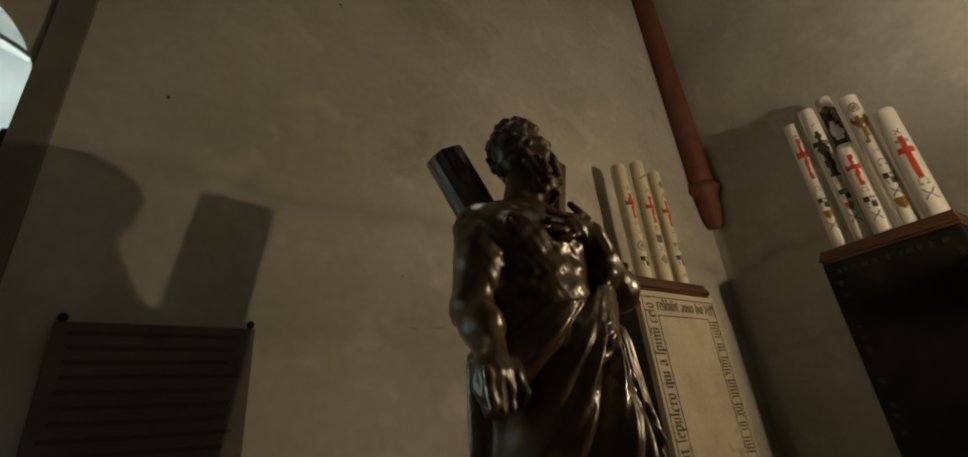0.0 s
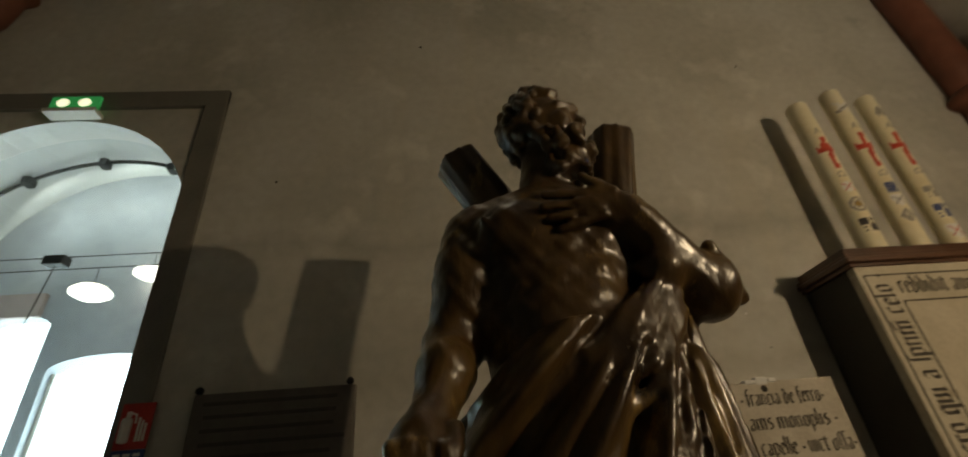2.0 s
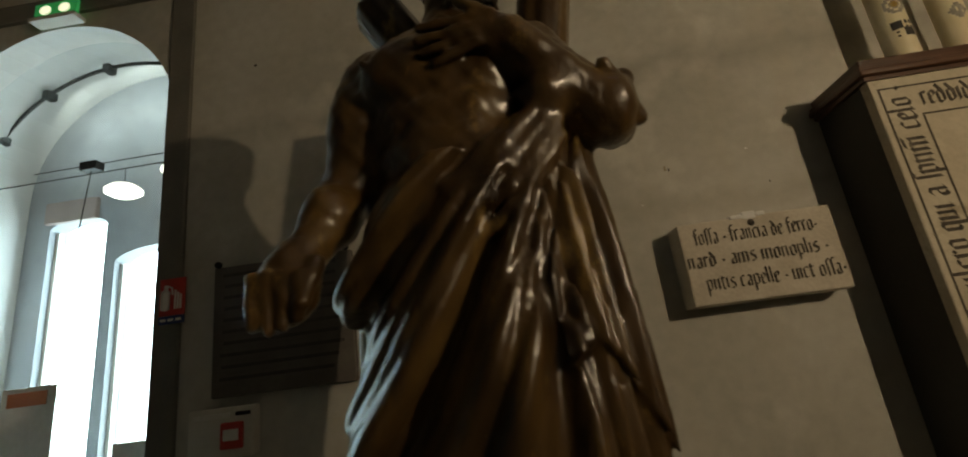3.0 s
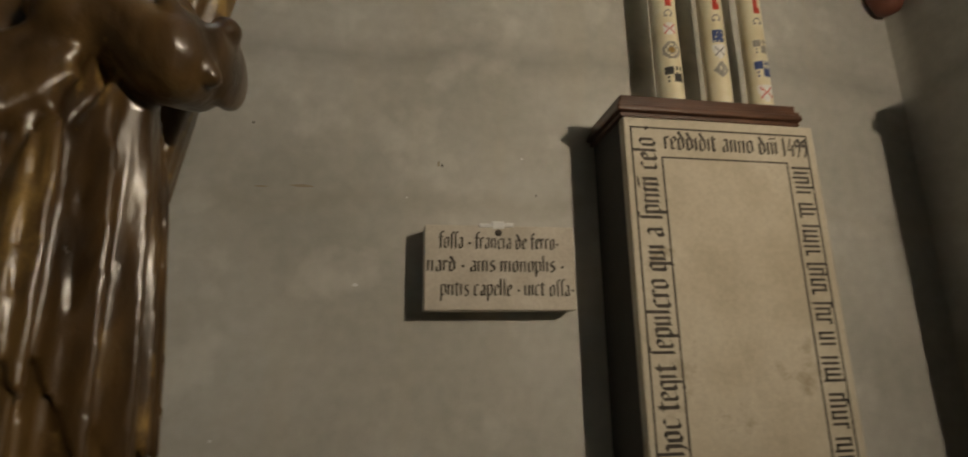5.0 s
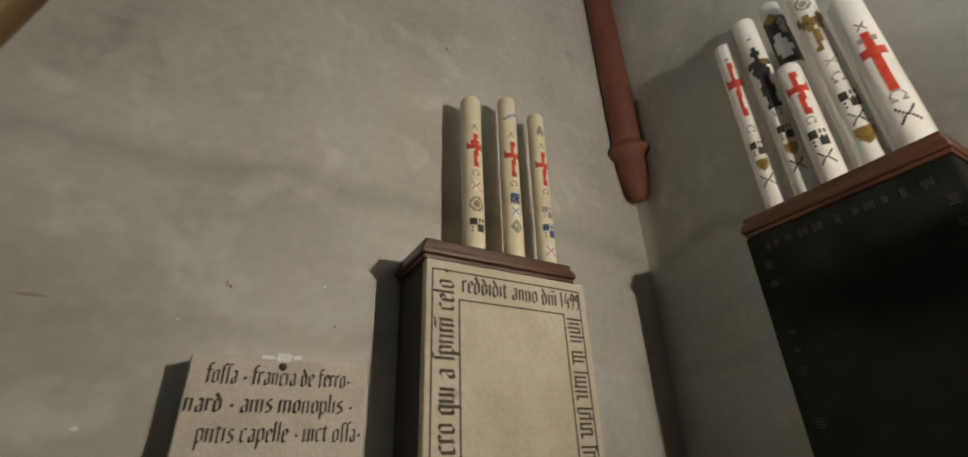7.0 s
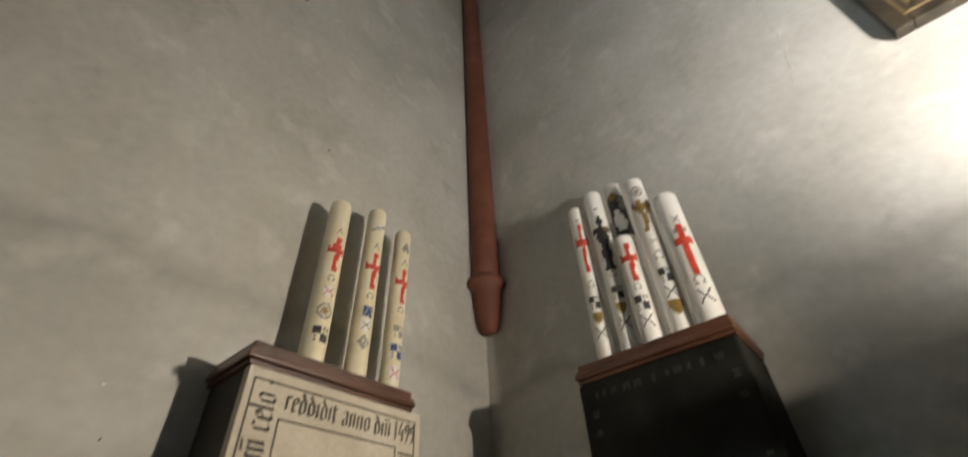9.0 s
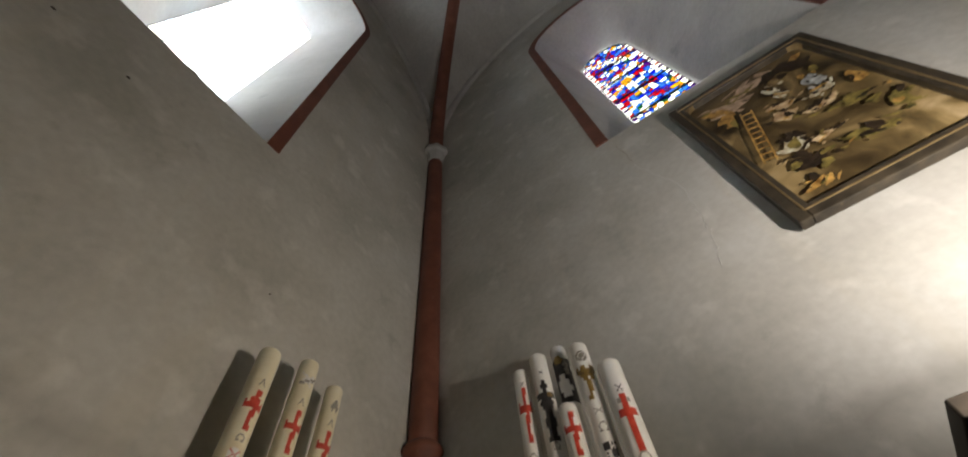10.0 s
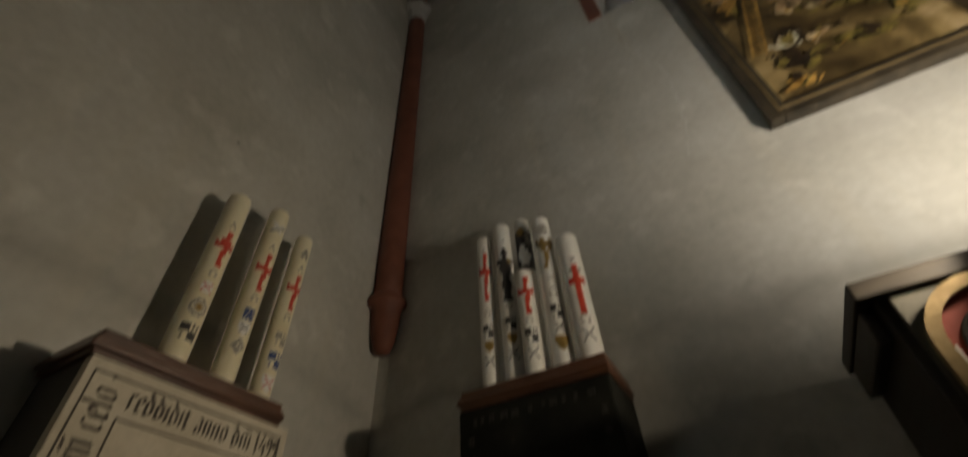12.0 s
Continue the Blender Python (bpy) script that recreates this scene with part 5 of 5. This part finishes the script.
part("orange_head", box((-0.10, -0.002, 0.34), (0.09, 0.001, 0.40)), material("orange_print", [(0.6, 0.18, 0.08), (0.65, 0.22, 0.1)], scale=8, bump=0), po)
part("blue_strip", box((-0.12, -0.002, 0.05), (0.03, 0.001, 0.11)), material("blue_print", [(0.02, 0.15, 0.4), (0.03, 0.18, 0.45)], scale=8, bump=0), po)
no = thing("notice", "white notice sheet on the glass door", "notice", at=(-0.30, YA + 0.15, 1.02))
part("sheet", box((-0.11, 0, 0), (0.11, 0.004, 0.3)), WHITEPAPER, no)
for i in range(4):
    part("writing", box((-0.08, -0.002, 0.06 + 0.05 * i), (0.05 + 0.01 * i, 0.001, 0.072 + 0.05 * i)), GREYTRANSFER, no)
# the glass door leaf with its clamps
gd = tagged(thing("glass_door", "clear glass door leaf with black clamps in the arch", "door", at=(0, YA + 0.17, 0)), kind="structure")
pane = part("pane", prism(arch_line(-1.44, -0.06, 0.02, 2.76, 0.64), 0.01), clear("door_glass", (0.93, 0.96, 0.97), 0.05), gd)
pane.visible_shadow = False
for z in (0.5, 2.17, 2.64):
    part("clamp", box((-0.19, -0.03, z), (-0.02, 0.04, z + 0.09), 0.008), IRON, gd, "black clamp")


# ---- stained glass ----
GLASS = [clear("glass_" + k, c, 0.04) for k, c in (("blue", (0.03, 0.08, 0.5)), ("deep_blue", (0.01, 0.02, 0.28)), ("sky", (0.12, 0.32, 0.62)), ("ruby", (0.5, 0.02, 0.05)), ("white", (0.78, 0.8, 0.72)), ("gold", (0.65, 0.42, 0.06)), ("green", (0.04, 0.22, 0.1)), ("violet", (0.2, 0.05, 0.3)))]
PALE = [clear("pale_glass_" + k, c, 0.04) for k, c in (("white", (0.95, 0.96, 0.96)), ("bluish", (0.85, 0.92, 0.97)), ("yellowish", (0.95, 0.93, 0.84)), ("rosy", (0.95, 0.86, 0.86)))]


def stained(name, line, at, turn, glasses, weights, cell, label, border):
    """Leaded panes cut to an arched outline: each pane a mesh of its own, lead strips between."""
    win = tagged(thing(name, label, "stained glass", at=at), kind="structure")
    win.rotation_euler = (0, 0, radians(turn))
    u0, u1, zb = line[0][0], line[-1][0], line[0][1]
    zt = max(p[1] for p in line)
    rnd = random.Random(len(name) + int(zb * 10))
    c, hw = (u0 + u1) / 2, (u1 - u0) / 2
    spring = line[1][1]
    rise = zt - spring

    def top_at(u):
        return spring + rise * math.sqrt(max(0.0, 1 - ((u - c) / hw) ** 2))

    cols = max(3, round((u1 - u0) / cell))
    rows = max(3, round((zt - zb) / cell))
    P = {}
    for i in range(cols + 1):
        for j in range(rows + 1):
            jit = 0.34 * cell if 0 < i < cols and 0 < j < rows else 0
            if border and (i in (1, cols - 1)):
                jit *= 0.1
            P[i, j] = (u0 + (u1 - u0) * i / cols + rnd.uniform(-jit, jit), zb + (zt - zb) * j / rows + rnd.uniform(-jit, jit))
    lead = bmesh.new()
    for i in range(cols):
        for j in range(rows):
            q = [P[i, j], P[i + 1, j], P[i + 1, j + 1], P[i, j + 1]]
            q = [(u, min(z, top_at(u) + 0.002)) for u, z in q]
            if max(z for _, z in q) - min(z for _, z in q) < 0.02 or (q[3][1] - q[0][1]) + (q[2][1] - q[1][1]) < 0.02:
                continue
            edge = border and (i in (0, cols - 1) or j in (0, rows - 1))
            g = rnd.choice(border) if edge else rnd.choices(range(len(glasses)), weights)[0]
            if border and not edge:
                v = noise.noise(Vector((q[0][0] * 4.2, q[0][1] * 4.2, 3.1)))
                g = rnd.choice((4, 4, 5, 2) if v > 0.06 else (2, 6, 0, 4, 2) if v > -0.12 else (0, 1, 3, 0, 2) if v > -0.3 else (3, 3, 7, 0))
            if edge:
                g = border[(i + j) % len(border)]
            mu, mz = sum(p[0] for p in q) / 4, sum(p[1] for p in q) / 4
            q2 = [(mu + (u - mu) * 0.93, mz + (z - mz) * 0.93) for u, z in q]
            part("pane", prism(q2, 0.004), glasses[g], win).visible_shadow = False
            for a, b in ((q[0], q[1]), (q[0], q[3])):
                d = Vector((b[0] - a[0], b[1] - a[1]))
                if d.length < 1e-3:
                    continue
                nrm = Vector((-d.y, d.x)).normalized() * cell * (0.05 if border else 0.015)
                o = [(a[0] + nrm.x, a[1] + nrm.y), (b[0] + nrm.x, b[1] + nrm.y), (b[0] - nrm.x, b[1] - nrm.y), (a[0] - nrm.x, a[1] - nrm.y)]
                prism(o, 0.008, lead)
    part("lead", lead, LEAD, win, "dark lead strips").visible_shadow = False
    bars = 5 if border else 0
    for k in range(1, bars):
        z = zb + (spring - zb + rise * 0.6) * k / bars
        part("saddle_bar", box((u0, -0.012, z - 0.011), (u1, 0.012, z + 0.011)), LEAD, win, "iron saddle bar")
    return win


def local(line):
    c = (line[0][0] + line[-1][0]) / 2
    return [(u - c, z) for u, z in line]


setting("backdrop", box((-1.2, YA + THICK + 0.55, 3.0), (4.0, YA + THICK + 0.6, 12.5)), glow("sky_glow_1", (0.90, 0.95, 1.0), 9.0), "bright sky outside the pale window")
setting("backdrop", box((XR + THICK + 0.55, -3.2, 4.0), (XR + THICK + 0.6, 1.8, 12.5)), glow("sky_glow_2", (0.92, 0.96, 1.0), 8.0), "bright sky outside the coloured window")
stained("window_1", local(W1_BACK), (1.49, YA + THICK - 0.03, 0), 0, PALE, (5, 3, 2, 1), 0.16, "pale leaded window glowing with daylight", None)
stained("window_2", local(W2_BACK), (XR + THICK - 0.03, -0.645, 0), -90, GLASS, (4, 2, 4, 2, 6, 3, 1, 1), 0.072, "richly coloured leaded stained glass window", (3, 4, 4, 7, 4))

# ---- chips, nail holes and cracks in the plaster ----
def chip(x, z, w, h, seed, mat, wall, name, depth=0.003):
    k, rnd = 9, random.Random(seed)
    pts = [(w * rnd.uniform(0.6, 1.1) * math.cos(2 * math.pi * i / k), h * rnd.uniform(0.6, 1.1) * math.sin(2 * math.pi * i / k)) for i in range(k)]
    o = part(name, moved(prism(pts, depth), Matrix.Translation((0, -depth + 0.001, 0))), mat, bpy.data.objects[wall])
    o.matrix_basis = pose(x, YA, z) if wall == "wall_north" else pose(XR, x, z, 0, 0, -90)
    return o


for i, (x, z, w, h) in enumerate(((1.755, 1.646, 0.011, 0.008), (1.322, 1.137, 0.006, 0.005), (2.383, 2.157, 0.006, 0.005), (1.93, 1.98, 0.004, 0.004), (2.58, 2.3, 0.005, 0.004))):
    chip(x, z, w, h, i, PLASTER_WHITE, "wall_north", "white_chip")
for i, (x, z, w, h) in enumerate(((1.353, 2.254, 0.005, 0.005), (2.437, 2.003, 0.003, 0.007), (0.299, 2.948, 0.008, 0.008), (1.18, 4.377, 0.016, 0.014), (1.614, 4.363, 0.014, 0.012), (2.063, 2.113, 0.004, 0.008), (1.0, 3.9, 0.01, 0.01), (2.9, 3.7, 0.007, 0.007))):
    chip(x, z, w, h, 20 + i, INK, "wall_north", "nail_hole", 0.002)
STAIN = material("rust_stain", [(0.32, 0.27, 0.19), (0.37, 0.32, 0.24)], rough=0.9, scale=12, bump=0.05)
for i, (x, z, w, h) in enumerate(((1.545, 2.012, 0.05, 0.007), (2.05, 2.12, 0.006, 0.016), (1.40, 2.005, 0.03, 0.004))):
    chip(x, z, w, h, 40 + i, STAIN, "wall_north", "rust_mark", 0.0015)
crack_rnd = random.Random(9)


def crack(points, r, name, mat):
    """A ragged line on the east wall between the given y, z points."""
    pts = []
    for (y0, z0), (y1, z1) in zip(points, points[1:]):
        for k in range(12):
            t = k / 12
            pts.append((XR - 0.0015, y0 + (y1 - y0) * t + crack_rnd.gauss(0, 0.008), z0 + (z1 - z0) * t + crack_rnd.gauss(0, 0.01)))
    part(name, sweep(pts, ring_section(r, 6), None, (1, 0, 0)), mat, bpy.data.objects["wall_east"], "fine crack in the plaster")


crack(((0.25, 5.05), (0.10, 4.44), (0.14, 4.02), (0.24, 3.58)), 0.0012, "crack", PLASTER_WHITE)
crack(((0.27, 5.5), (0.25, 5.05)), 0.002, "crack", STAIN)
crack(((-1.8, 5.55), (-2.2, 5.1), (-2.6, 4.9)), 0.002, "crack", STAIN)

# ---- floor slabs ----
slab_meshes = [mesh_of("flagstone", box((-0.295, -0.445, -0.03), (0.295, 0.445, 0.0), 0.006, None, 1), FLOORSTONE) for _ in range(1)]
ground = bpy.data.objects["floor"]
for i in range(10):
    for j in range(8):
        x, y = XL + 0.3 + 0.6 * i, YB + 0.45 * (1 + (i % 2)) + 0.9 * j - 0.2
        if x < XR and YB < y < YA:
            o = new("flagstone", slab_meshes[0])
            o.parent = ground
            o.location = (x, y, 0)
